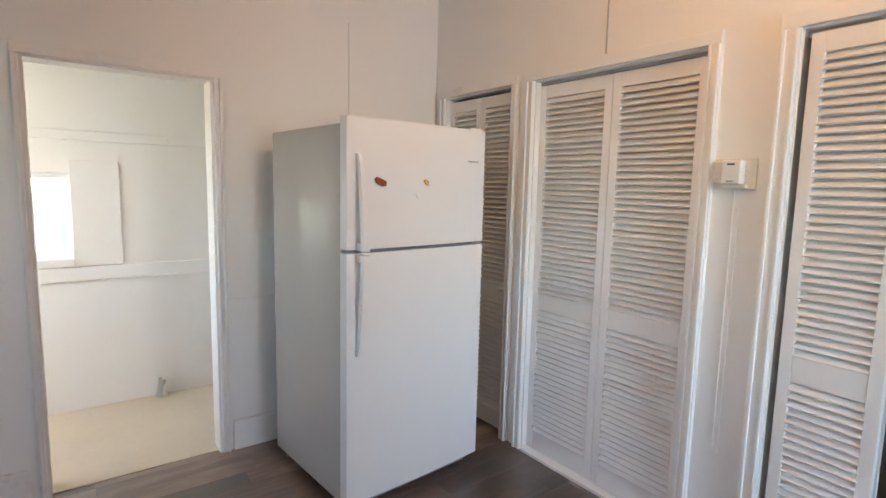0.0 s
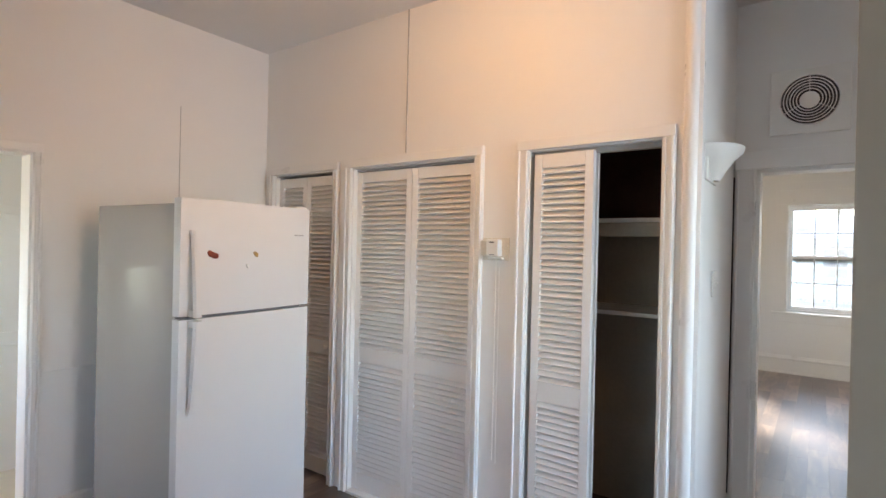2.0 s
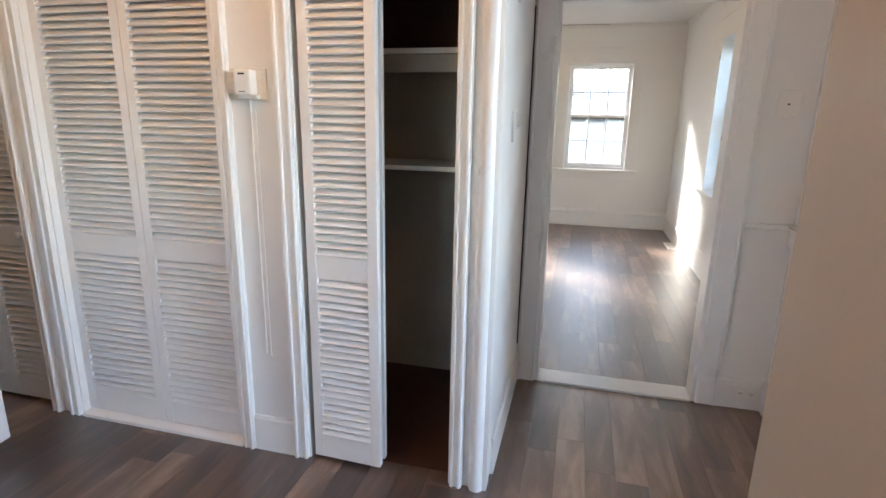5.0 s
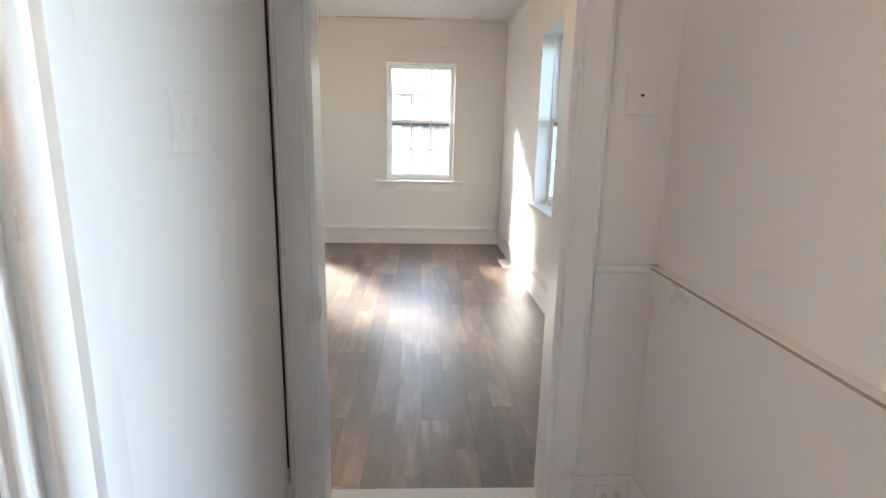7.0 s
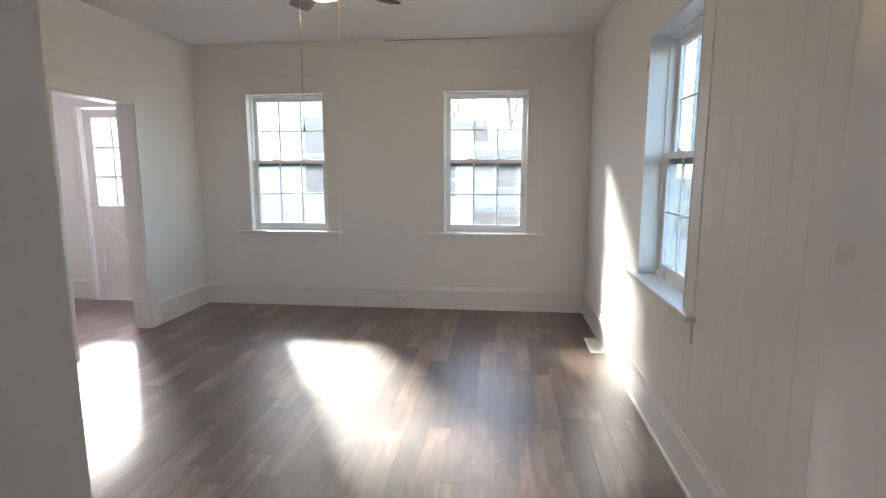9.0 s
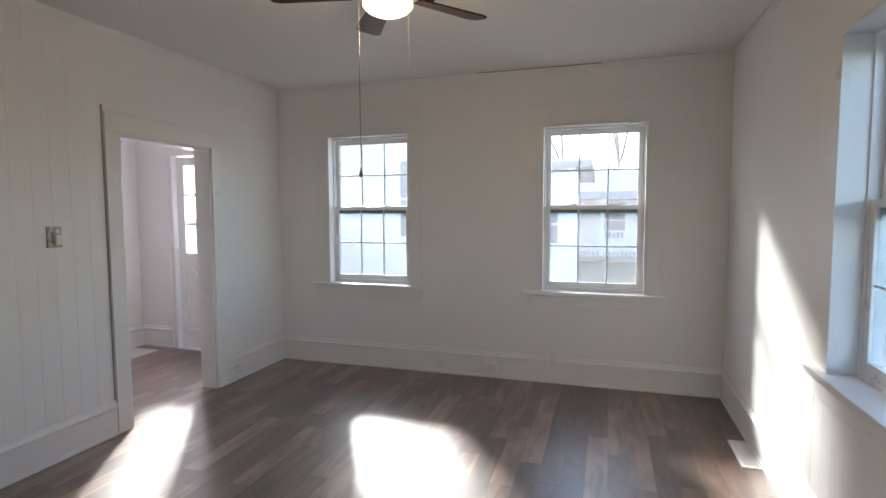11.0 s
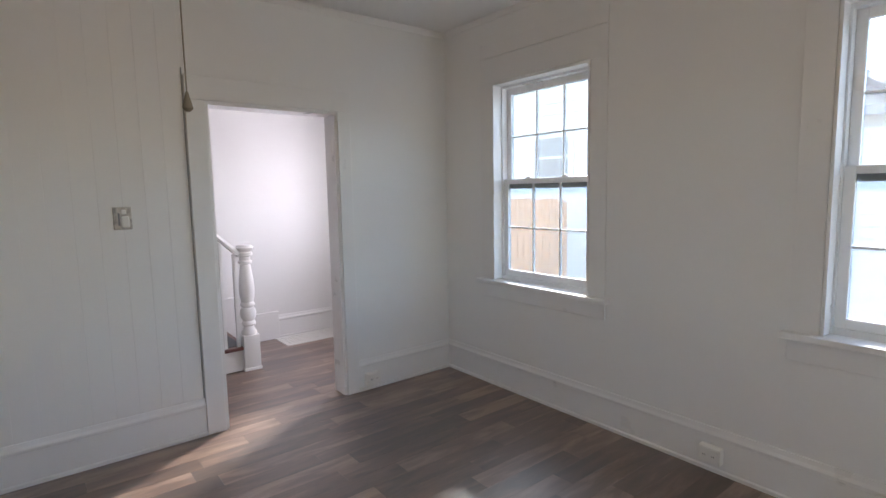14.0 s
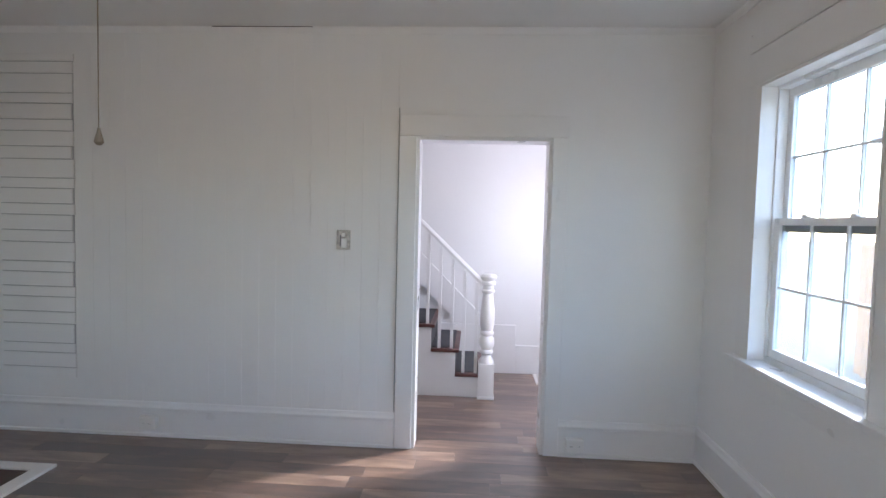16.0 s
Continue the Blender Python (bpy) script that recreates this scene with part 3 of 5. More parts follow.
structure(link("trim_laundry_ledge", bx(-1.3, 3.985, 0.835, 1.6, 4.003, 0.925, 0.004), TRIM), "white painted ledge board")
structure(link("trim_laundry_rail", bx(-1.3, 3.98, 1.70, 1.6, 4.003, 1.76, 0.004), TRIM), "white painted shelf cleat")

RAIL_LINE = material("brown_rail_line", (0.42, 0.36, 0.30), 0.7, var=0.2, scale=8, fine=60)
# Thin brown line on the rail's face, just below its top.
structure(link("trim_rail_edge", bx(1.95, -1.1785, 0.9665, 3.12, -1.1740, 0.9735), RAIL_LINE), "thin brown line near the top of the chair rail")
structure(link("trim_jamb_gap", bx(3.1285, 0.0535, 0.22, 3.1310, 0.0605, 1.97), DARKGAP), "dark gap line with its shade beside the door casing")

# ---- kitchen things ----


def louver_leaf(name, parent, m, w, h=1.985, z0=0.02, knob=False):
    """One louvred leaf in local axes: x across from 0 to w, y into the closet."""
    st, d = 0.042, 0.028
    bm = bmesh.new()
    box(bm, 0, 0, z0, st, d, z0 + h, 0.003)
    box(bm, w - st, 0, z0, w, d, z0 + h, 0.003)
    zones = [(z0, z0 + 0.105), (z0 + 0.795, z0 + 0.89), (z0 + h - 0.065, z0 + h)]
    for lo, hi in zones:
        box(bm, st, 0.001, lo, w - st, d - 0.001, hi, 0.002)
    leaf = part(name, bm, LOUVER, parent)
    leaf.matrix_local = m
    sb = bmesh.new()
    box(sb, st - 0.004, -0.0205, -0.0036, w - st + 0.004, 0.0205, 0.0036, m=Matrix.Translation((0, 0.014, 0)) @ Matrix.Rotation(radians(43), 4, "X"))
    me = bpy.data.meshes.new("slat")
    sb.to_mesh(me)
    sb.free()
    me.materials.append(LOUVER)
    for lo, hi in ((zones[0][1], zones[1][0]), (zones[1][1], zones[2][0])):
        n = int(round((hi - lo) / 0.0298))
        for k in range(n):
            share("slat", me, leaf, Matrix.Translation((0, 0, lo + (k + 0.5) * (hi - lo) / n)))
    if knob:
        kb = bmesh.new()
        lathe(kb, [(0.006, 0), (0.006, 0.012), (0.014, 0.018), (0.016, 0.026), (0.011, 0.033), (0.002, 0.035)], 0, 0, 14, Matrix.Translation((w - 0.06, 0.0, z0 + 0.855)) @ Matrix.Rotation(radians(90), 4, "X"))
        part("knob", kb, PLASTIC, leaf, "small white round knob", True)
    return leaf


G = "louvred closet doors"
d = thing("bifold_closet_door", "narrow white louvred bifold closet door, closed, behind the refrigerator", "closet door", pose(KX + 0.03, 2.822, 0, 0, 0, -90), G)
louver_leaf("leaf", d, pose(0, 0, 0), 0.297, knob=False)
louver_leaf("leaf", d, pose(0.299, 0, 0), 0.297, knob=True)
d = thing("bifold_closet_door", "wide white louvred bifold closet door, closed", "closet door", pose(KX + 0.03, 2.041, 0, 0, 0, -90), G)
louver_leaf("leaf", d, pose(0, 0, 0), 0.444)
louver_leaf("leaf", d, pose(0.447, 0, 0), 0.444)
d = thing("bifold_closet_door", "white louvred bifold closet door, folded half open", "closet door", pose(KX - 0.005, 0.800, 0, 0, 0, -90), G)
louver_leaf("leaf", d, pose(0, 0, 0, 0, 0, -2.0), 0.300)
louver_leaf("leaf", d, pose(0.0, 0.034, 0, 0, 0, 3.0), 0.300)
structure(link("trim_closet_track", bx(KX + 0.028, 0.215, 1.998, KX + 0.062, 0.82, 2.022), GRILLE), "metal bifold door track")
structure(link("trim_closet_track_b", bx(KX + 0.028, 1.15, 2.008, KX + 0.062, 2.04, 2.022), GRILLE), "metal bifold door track")
structure(link("trim_closet_sill", bx(KX - 0.02, 1.15, -0.004, KX + 0.1, 2.04, 0.016, 0.004), TRIM), "white painted closet sill")

for z, x0 in ((1.70, 2.62), (1.20, 2.70)):
    s = thing("closet_shelf", "painted closet shelf board on cleats", "shelf", pose(0, 0, z), "closet shelves")
    part("shelf_board", bx(x0, 0.176, 0.0, 3.118, 0.959, 0.022, 0.002), TRIM, s)
    part("cleat", bx(x0 + 0.02, 0.176, -0.06, 3.11, 0.196, -0.001, 0.002), CLOSET_SHADE, s)
    part("cleat", bx(x0 + 0.02, 0.939, -0.06, 3.11, 0.959, -0.001, 0.002), CLOSET_SHADE, s)
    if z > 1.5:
        part("front_lip", bx(x0 + 0.012, 0.196, -0.075, x0 + 0.028, 0.939, -0.001, 0.002), CLOSET_SHADE, s)


def fridge():
    """Local axes: x across the front from the hinge-free side, y to the back."""
    f = thing("refrigerator", "white top-freezer refrigerator with magnets on its door", "refrigerator", pose(1.065, 1.9974, 0, 0, 0, 4.5))
    w, h, zd = 0.785, 1.735, 1.195
    part("cabinet", bx(0.012, 0.075, 0.05, w - 0.012, 0.765, h - 0.012, 0.008), FRIDGE_SHADED, f, "white enamel cabinet, its shaded side put into a grey colour", True)
    part("gasket", bx(0.02, 0.06, 0.07, w - 0.02, 0.076, h - 0.02), GREYRUB, f, "grey door gasket")
    part("kick_grille", bx(0.03, 0.07, 0.015, w - 0.03, 0.10, 0.075, 0.003), GREYRUB, f, "dark grey kick grille")
    for nm, z0, z1, hz0, hz1 in (("freezer_door", zd + 0.008, h + 0.012, zd + 0.004, 1.60), ("fridge_door", 0.075, zd - 0.008, 0.745, zd - 0.012)):
        bm = bmesh.new()
        n, pts = 12, []
        for k in range(n + 1):
            u = k / n
            pts.append((u * w, 0.012 * (2 * u - 1) ** 2))
        pts += [(w, 0.064), (0, 0.064)]
        v0 = [bm.verts.new((p[0], p[1], z0)) for p in pts]
        v1 = [bm.verts.new((p[0], p[1], z1)) for p in pts]
        for i in range(len(pts)):
            j = (i + 1) % len(pts)
            bm.faces.new((v0[i], v0[j], v1[j], v1[i]))
        bm.faces.new(v0[::-1])
        bm.faces.new(v1)
        sharp = [ed for ed in bm.edges if ed.calc_face_angle(0) > 0.6]
        bmesh.ops.bevel(bm, geom=sharp, offset=0.010, segments=3, affect="EDGES", profile=0.5)
        door = part(nm, bm, FRIDGE, f, "", True)
        hb = bmesh.new()
        top_wide = nm == "fridge_door"
        m = 16
        prev = None
        for k in range(m + 1):
            t = k / m
            z = hz0 + (hz1 - hz0) * t
            far = t if top_wide else 1 - t
            off = 0.006 - 0.050 * (far ** 0.5) if far > 0 else 0.006
            hw = 0.012 + 0.010 * far
            x = 0.052 + 0.008 * far
            ring = [hb.verts.new((x - hw, off + 0.008, z)), hb.verts.new((x - hw * 0.6, off - 0.006, z)), hb.verts.new((x + hw * 0.6, off - 0.006, z)), hb.verts.new((x + hw, off + 0.008, z)), hb.verts.new((x + hw * 0.5, off + 0.018, z)), hb.verts.new((x - hw * 0.5, off + 0.018, z))]
            if prev:
                for i in range(6):
                    hb.faces.new((prev[i], prev[(i + 1) % 6], ring[(i + 1) % 6], ring[i]))
            else:
                hb.faces.new(ring[::-1])
            prev = ring
        hb.faces.new(prev)
        zr = hz1 if top_wide else hz0
        box(hb, 0.042, -0.036, zr - (0.034 if top_wide else 0.0), 0.078, 0.012, zr + (0.0 if top_wide else 0.034), 0.006)
        part("handle", hb, FRIDGE, door, "white curved handle", True)
        if nm == "freezer_door":
            part("badge", bx(0.67, 0.002, 1.592, 0.735, 0.009, 1.598), GRILLE, door, "small grey maker's bar")
    part("hinge_cap", bx(w - 0.09, 0.02, h + 0.012, w - 0.01, 0.10, h + 0.024, 0.005), PLASTIC, f)
    for x in (0.06, w - 0.06):
        for y in (0.12, 0.71):
            fb = bmesh.new()
            lathe(fb, [(0.02, 0.0), (0.02, 0.01), (0.012, 0.016), (0.012, 0.052)], x, y, 10)
            part("foot", fb, GREYRUB, f)
    return f


fr = fridge()
FM = pose(1.065, 1.9974, 0, 0, 0, 4.5)


def magnet(label, mat, x, z, rot, outline):
    bm = bmesh.new()
    prism(bm, outline, -0.004, 0.0035)
    bmesh.ops.bevel(bm, geom=bm.edges[:], offset=0.0015, segments=1, affect="EDGES")
    ob = link("fridge_magnet", bm, mat, True)
    ob.matrix_world = FM @ pose(x, -0.0012 + 0.012 * (2 * x / 0.785 - 1) ** 2, z) @ Matrix.Rotation(radians(rot), 4, "Y") @ Matrix.Rotation(radians(90), 4, "Z")
    return tagged(ob, label, "magnet", "fridge magnets")


magnet("dark red chili-shaped magnet on the freezer door", RED, 0.160, 1.487, 12, [(-0.030, -0.012), (-0.012, -0.018), (0.02, -0.012), (0.032, 0.004), (0.024, 0.016), (0.0, 0.012), (-0.028, 0.008)])
magnet("small yellow-brown magnet on the freezer door", YELLOW, 0.405, 1.490, 35, [(-0.018, -0.008), (0.0, -0.012), (0.018, -0.004), (0.014, 0.008), (-0.010, 0.010)])
magnet("tiny white hook on the freezer door", PLASTIC, 0.355, 1.428, 60, [(-0.012, -0.004), (0.010, -0.007), (0.013, 0.002), (0.004, 0.006), (-0.010, 0.004)])

t = thing("thermostat", "white box thermostat on a wall plate", "thermostat", pose(KX, 1.005, 1.545, 0, 0, -90))
part("wall_plate", bx(-0.078, -0.008, -0.058, 0.075, 0.001, 0.056, 0.003), OLDPLASTIC, t, "aged off-white wall plate")
part("cover", bx(-0.033, -0.050, -0.040, 0.036, -0.007, 0.048, 0.006), PLASTIC, t)
part("display", bx(-0.012, -0.0525, 0.030, 0.014, -0.049, 0.036), DARKGAP, t, "small dark display slot")
part("vent_slot", bx(-0.012, -0.0525, -0.031, 0.014, -0.049, -0.027), GREYRUB, t, "thin grey slot")
# Off-white block filling the greyer area left of the cover.
part("side_block", bx(-0.076, -0.030, -0.036, -0.036, -0.007, 0.044, 0.005), OLDPLASTIC, t)
part("lower_cap", bx(-0.030, -0.034, -0.054, 0.050, -0.007, -0.041, 0.004), PLASTIC, t)
part("cable", bx(-0.003, -0.006, -1.08, 0.001, 0.001, -0.058, 0.001), PLASTIC, t, "thin white cable down the wall")

# ceiling light of the kitchen
l = thing("ceiling_light", "flush ceiling light with a warm glass shade", "lamp", pose(1.15, 0.85, KH))
bm = bmesh.new()
lathe(bm, [(0.13, -0.03), (0.13, 0.0)], 0, 0, 28)
part("ceiling_plate", bm, PLASTIC, l, "", True)
bm = bmesh.new()
lathe(bm, [(0.02, -0.155), (0.09, -0.14), (0.125, -0.10), (0.13, -0.06), (0.11, -0.031)], 0, 0, 28)
part("glass_shade", bm, glow_material("kitchen_shade", (1.0, 0.66, 0.36), 0.5), l, "warm lit glass shade", True)

# exhaust fan over the bedroom door
v = thing("exhaust_fan", "white square wall exhaust fan with round chrome grille", "exhaust fan", pose(3.15, -0.277, 2.352, 0, 0, -90))
part("face_plate", bx(-0.175, -0.016, -0.172, 0.175, 0.001, 0.172, 0.008), PLASTIC, v)
bm = bmesh.new()
lathe(bm, [(0.128, 0.0), (0.128, 0.004)], 0, 0, 36, Matrix.Translation((0, -0.0165, 0)) @ Matrix.Rotation(radians(90), 4, "X"))
part("fan_recess", bm, DARKGAP, v, "dark recess behind the grille")
for k in range(6):
    r = 0.056 + 0.0142 * k
    bm = bmesh.new()
    segs = 36
    ring = []
    for i in range(segs):
        a = 2 * math.pi * i / segs
        ring.append([bm.verts.new(((r + dr) * math.cos(a), dy, (r + dr) * math.sin(a))) for dr, dy in ((-0.0026, -0.0225), (0.0026, -0.0225), (0.0026, -0.0275), (-0.0026, -0.0275))])
    for i in range(segs):
        a, b = ring[i], ring[(i + 1) % segs]
        for j in range(4):
            bm.faces.new((a[j], a[(j + 1) % 4], b[(j + 1) % 4], b[j]))
    part("grille_ring", bm, CHROME, v)
bm = bmesh.new()
lathe(bm, [(0.044, 0.0), (0.042, 0.008), (0.03, 0.012)], 0, 0, 28, Matrix.Translation((0, -0.020, 0)) @ Matrix.Rotation(radians(90), 4, "X"))
part("hub_cap", bm, PLASTIC, v, "white round hub cap", True)
for a in (90, 210, 330):
    part("grille_spoke", bx(0.04, -0.0225, -0.002, 0.128, -0.0203, 0.002, m=Matrix.Rotation(radians(-a), 4, "Y")), CHROME, v)

# wall sconce
s = thing("wall_sconce", "white half-cone wall sconce", "lamp", pose(2.37, 0.06, 1.86))
bm = bmesh.new()
prof = [(0.045, 0.0), (0.075, 0.045), (0.11, 0.085), (0.155, 0.12), (0.16, 0.14)]
segs = 20
outer = [[bm.verts.new((r * math.cos(math.pi + math.pi * k / segs), -0.004 + r * math.sin(math.pi + math.pi * k / segs) * 0.8, z)) for k in range(segs + 1)] for r, z in prof]
inner = [[bm.verts.new(((r - 0.006) * math.cos(math.pi + math.pi * k / segs), -0.004 + (r - 0.006) * math.sin(math.pi + math.pi * k / segs) * 0.8, z)) for k in range(segs + 1)] for r, z in prof]
for g in (outer, inner):
    for a, b in zip(g, g[1:]):
        for k in range(segs):
            bm.faces.new((a[k], a[k + 1], b[k + 1], b[k]))
for k in range(segs):
    bm.faces.new((outer[-1][k], outer[-1][k + 1], inner[-1][k + 1], inner[-1][k]))
    bm.faces.new((outer[0][k], outer[0][k + 1], inner[0][k + 1], inner[0][k]))
part("shade", bm, PLASTIC, s, "", True)
part("back_plate", bx(-0.12, -0.010, -0.005, 0.12, 0.001, 0.11, 0.003), PLASTIC, s)


def plate(name, label, category, m, w, h, toggles=(), holes=(), kind_of="switch"):
    e = thing(name, label, category, m, "wall plates")
    part("cover_plate", bx(-w / 2, -0.010, -h / 2, w / 2, 0.001, h / 2, 0.004), PLASTIC, e)
    for x, z in toggles:
        bm = bmesh.new()
        box(bm, x - 0.006, -0.014, z - 0.013, x + 0.006, -0.009, z + 0.013, 0.002)
        box(bm, x - 0.004, -0.024, z - 0.002, x + 0.004, -0.010, z + 0.010, 0.002)
        part("toggle", bm, PLASTIC, e)
    for x, z in holes:
        bm = bmesh.new()
        lathe(bm, [(0.014, 0.0), (0.014, 0.003), (0.010, 0.005)], 0, 0, 14, Matrix.Translation((x, -0.009, z)) @ Matrix.Rotation(radians(90), 4, "X"))
        sock = part("socket", bm, PLASTIC, e)
        for dx in (-0.005, 0.005):
            part("slot", bx(x + dx - 0.001, -0.0155, z - 0.004, x + dx + 0.001, -0.0135, z + 0.004), DARKGAP, sock)
    return e


plate("light_switch", "white double light switch plate in the passage", "switch", pose(2.523, 0.06, 1.408), 0.112, 0.118, [(-0.024, 0), (0.024, 0)])
b = plate("blank_plate", "white blank wall plate with a dark screw", "wall plate", pose(3.15, -1.098, 1.525, 0, 0, -90), 0.095, 0.12)
part("screw", bx(-0.005, -0.0135, -0.004, 0.005, -0.009, 0.004, 0.002), DARK, b, "dark screw")
plate("wall_outlet", "white outlet on the passage baseboard", "outlet", pose(3.137, -1.12, 0.095, 0, 0, -90), 0.12, 0.075, (), [(-0.025, 0), (0.025, 0)])

# short pipe stub on the laundry floor and small wall marks
p = thing("pipe_stub", "short grey and white pipe stub by the laundry wall", "pipe", pose(0.615, 3.95, 0.0))
bm = bmesh.new()
lathe(bm, [(0.022, 0.004), (0.022, 0.10), (0.026, 0.10), (0.026, 0.13)], 0, 0, 14, Matrix.Rotation(radians(12), 4, "Y"))
part("pipe", bm, GRILLE, p, "", True)
part("collar", bx(0.018, -0.02, 0.005, 0.05, 0.02, 0.13, 0.006), PLASTIC, p, "white collar")

# ---- bedroom things ----
f = thing("ceiling_fan", "ceiling fan with dark blades and a lit glass globe", "ceiling fan", pose(5.75, 0.45, BH))
bm = bmesh.new()
lathe(bm, [(0.075, -0.05), (0.085, -0.02), (0.085, 0.0)], 0, 0, 24)
part("canopy", bm, DARK, f, "", True)
bm = bmesh.new()
lathe(bm, [(0.06, -0.24), (0.10, -0.22), (0.11, -0.17), (0.105, -0.11), (0.07, -0.07), (0.07, -0.051)], 0, 0, 28)
part("motor_housing", bm, DARK, f, "", True)
bm = bmesh.new()
lathe(bm, [(0.015, -0.315), (0.06, -0.308), (0.098, -0.290), (0.114, -0.27), (0.110, -0.252), (0.075, -0.242)], 0, 0, 28)
part("globe", bm, GLOBE, f, "warm lit frosted glass globe", True)
for k in range(5):
    a = -37 + 72 * k
    rot = Matrix.Rotation(radians(a), 4, "Z")
    tilt = rot @ Matrix.Translation((0, 0, -0.215)) @ Matrix.Rotation(radians(11), 4, "X")
    bm = bmesh.new()
    pts = [(0.17, -0.048), (0.50, -0.068), (0.535, -0.060), (0.55, -0.035), (0.55, 0.035), (0.535, 0.060), (0.50, 0.068), (0.17, 0.048)]
    lo = [bm.verts.new((x, y, -0.004)) for x, y in pts]
    hi = [bm.verts.new((x, y, 0.004)) for x, y in pts]
    bm.faces.new(lo[::-1])
    bm.faces.new(hi)
    for i in range(len(pts)):
        j = (i + 1) % len(pts)
        bm.faces.new((lo[i], lo[j], hi[j], hi[i]))
    bmesh.ops.transform(bm, matrix=tilt, verts=bm.verts)
    bl = part("blade", bm, BLADE, f, "dark brown wooden blade")
    bm = bmesh.new()
    box(bm, 0.085, -0.012, -0.206, 0.20, 0.012, -0.200, 0.002, m=rot)
    box(bm, 0.175, -0.035, -0.208, 0.235, 0.035, -0.202, 0.002, m=rot)
    part("blade_bracket", bm, DARK, bl)
for nm, x, y, z1 in (("long", -0.086, 0.103, -1.005), ("short", 0.128, -0.05, -0.50)):
    bm = bmesh.new()
    tube(bm, (x, y, z1), (x, y, -0.232), 0.0017, 0.0017, 6)
    tube(bm, (x * 0.55, y * 0.55, -0.230), (x, y, -0.232), 0.002, 0.002, 6)
    ch = part("pull_chain", bm, BRASS, f, "thin metal pull chain")
    if nm == "long":
        bm = bmesh.new()
        lathe(bm, [(0.003, z1 + 0.005), (0.005, z1 - 0.004), (0.010, z1 - 0.022), (0.0115, z1 - 0.030), (0.005, z1 - 0.037)], x, y, 12)
        part("pull_knob", bm, BRASS, ch, "bell-shaped pull knob", True)

sw = thing("light_switch", "yellowed light switch plate with a dimmer on the boarded wall", "switch", pose(5.765, BY1 - 0.004, 1.348), "wall plates")
part("cover_plate", bx(-0.044, -0.012, -0.062, 0.044, 0.001, 0.062, 0.004), STAINED, sw, "stained yellowed cover plate")
part("dimmer_knob", bx(-0.008, -0.036, -0.050, 0.030, -0.0115, 0.012, 0.008), PLASTIC, sw, "white dimmer slider")
part("toggle", bx(-0.006, -0.030, 0.022, 0.018, -0.0115, 0.046, 0.004), PLASTIC, sw)
part("slot", bx(-0.022, -0.0140, -0.040, -0.013, -0.0118, 0.030), GREYRUB, sw, "dark worn slot")

OUT = "white surface outlet box on the baseboard"
for m in (pose(4.482, BY1 - 0.016, 0.105), pose(7.272, BY1 - 0.016, 0.088), pose(BX1 - 0.016, 0.45, 0.10, 0, 0, -90)):
    o = thing("wall_outlet", OUT, "outlet", m, "baseboard outlets")
    part("box", bx(-0.055, -0.046, -0.042, 0.055, 0.001, 0.042, 0.005), PLASTIC, o)
    part("cover_plate", bx(-0.050, -0.0495, -0.036, 0.050, -0.0465, 0.036, 0.001), PLASTIC, o)
    for x in (-0.022, 0.022):
        for dx in (-0.005, 0.005):
            part("slot", bx(x + dx - 0.001, -0.0505, -0.004, x + dx + 0.001, -0.0490, 0.005), DARKGAP, o)
for zz in (0.28, 1.74):
    part("hinge_leaf", bx(7.0555, BY1 + 0.03, zz, 7.0575, BY1 + 0.06, zz + 0.09), PLASTIC, bpy.data.objects["door_2"], "painted-over hinge leaf")
part("strike_plate", bx(6.2475, 2.67, 0.90, 6.2495, 2.70, 0.99), DARK, bpy.data.objects["door_2"], "worn metal strike plate")

r = thing("floor_register", "white metal floor register in the plank floor", "floor vent", pose(7.01, -1.345, 0.0))
bm = bmesh.new()
box(bm, -0.19, -0.058, -0.002, -0.165, 0.058, 0.007, 0.002)
box(bm, 0.165, -0.058, -0.002, 0.19, 0.058, 0.007, 0.002)
box(bm, -0.165, -0.058, -0.002, 0.165, -0.038, 0.007, 0.002)
box(bm, -0.165, 0.038, -0.002, 0.165, 0.058, 0.007, 0.002)
part("frame", bm, PLASTIC, r)
part("damper", bx(-0.165, -0.038, -0.004, 0.165, 0.038, 0.0015), GRILLE, r)
for k in range(22):
    part("slat", bx(-0.158 + 0.015 * k, -0.038, 0.001, -0.153 + 0.015 * k, 0.038, 0.006), PLASTIC, r)

h = thing("hearth", "dark slate hearth slab with a white painted border", "hearth", pose(0, 0, 0))
bm = bmesh.new()
box(bm, 3.30, 0.22, -0.003, 3.40 - 0.001, 2.14, 0.016, 0.003)
box(bm, 4.12, 0.22, -0.003, 4.21, 2.14, 0.016, 0.003)
box(bm, 3.40, 0.22, -0.003, 4.12, 0.30, 0.016, 0.003)
box(bm, 3.40, 2.06, -0.003, 4.12, 2.14, 0.016, 0.003)
part("border", bm, TRIM, h, "white painted wooden border")
for i in range(3):
    for j in range(6):
        part("tile", bx(3.403 + 0.239 * i, 0.303 + 0.293 * j, -0.003, 3.403 + 0.239 * (i + 1) - 0.005, 0.303 + 0.293 * (j + 1) - 0.005, 0.010, 0.002), HEARTH, h)

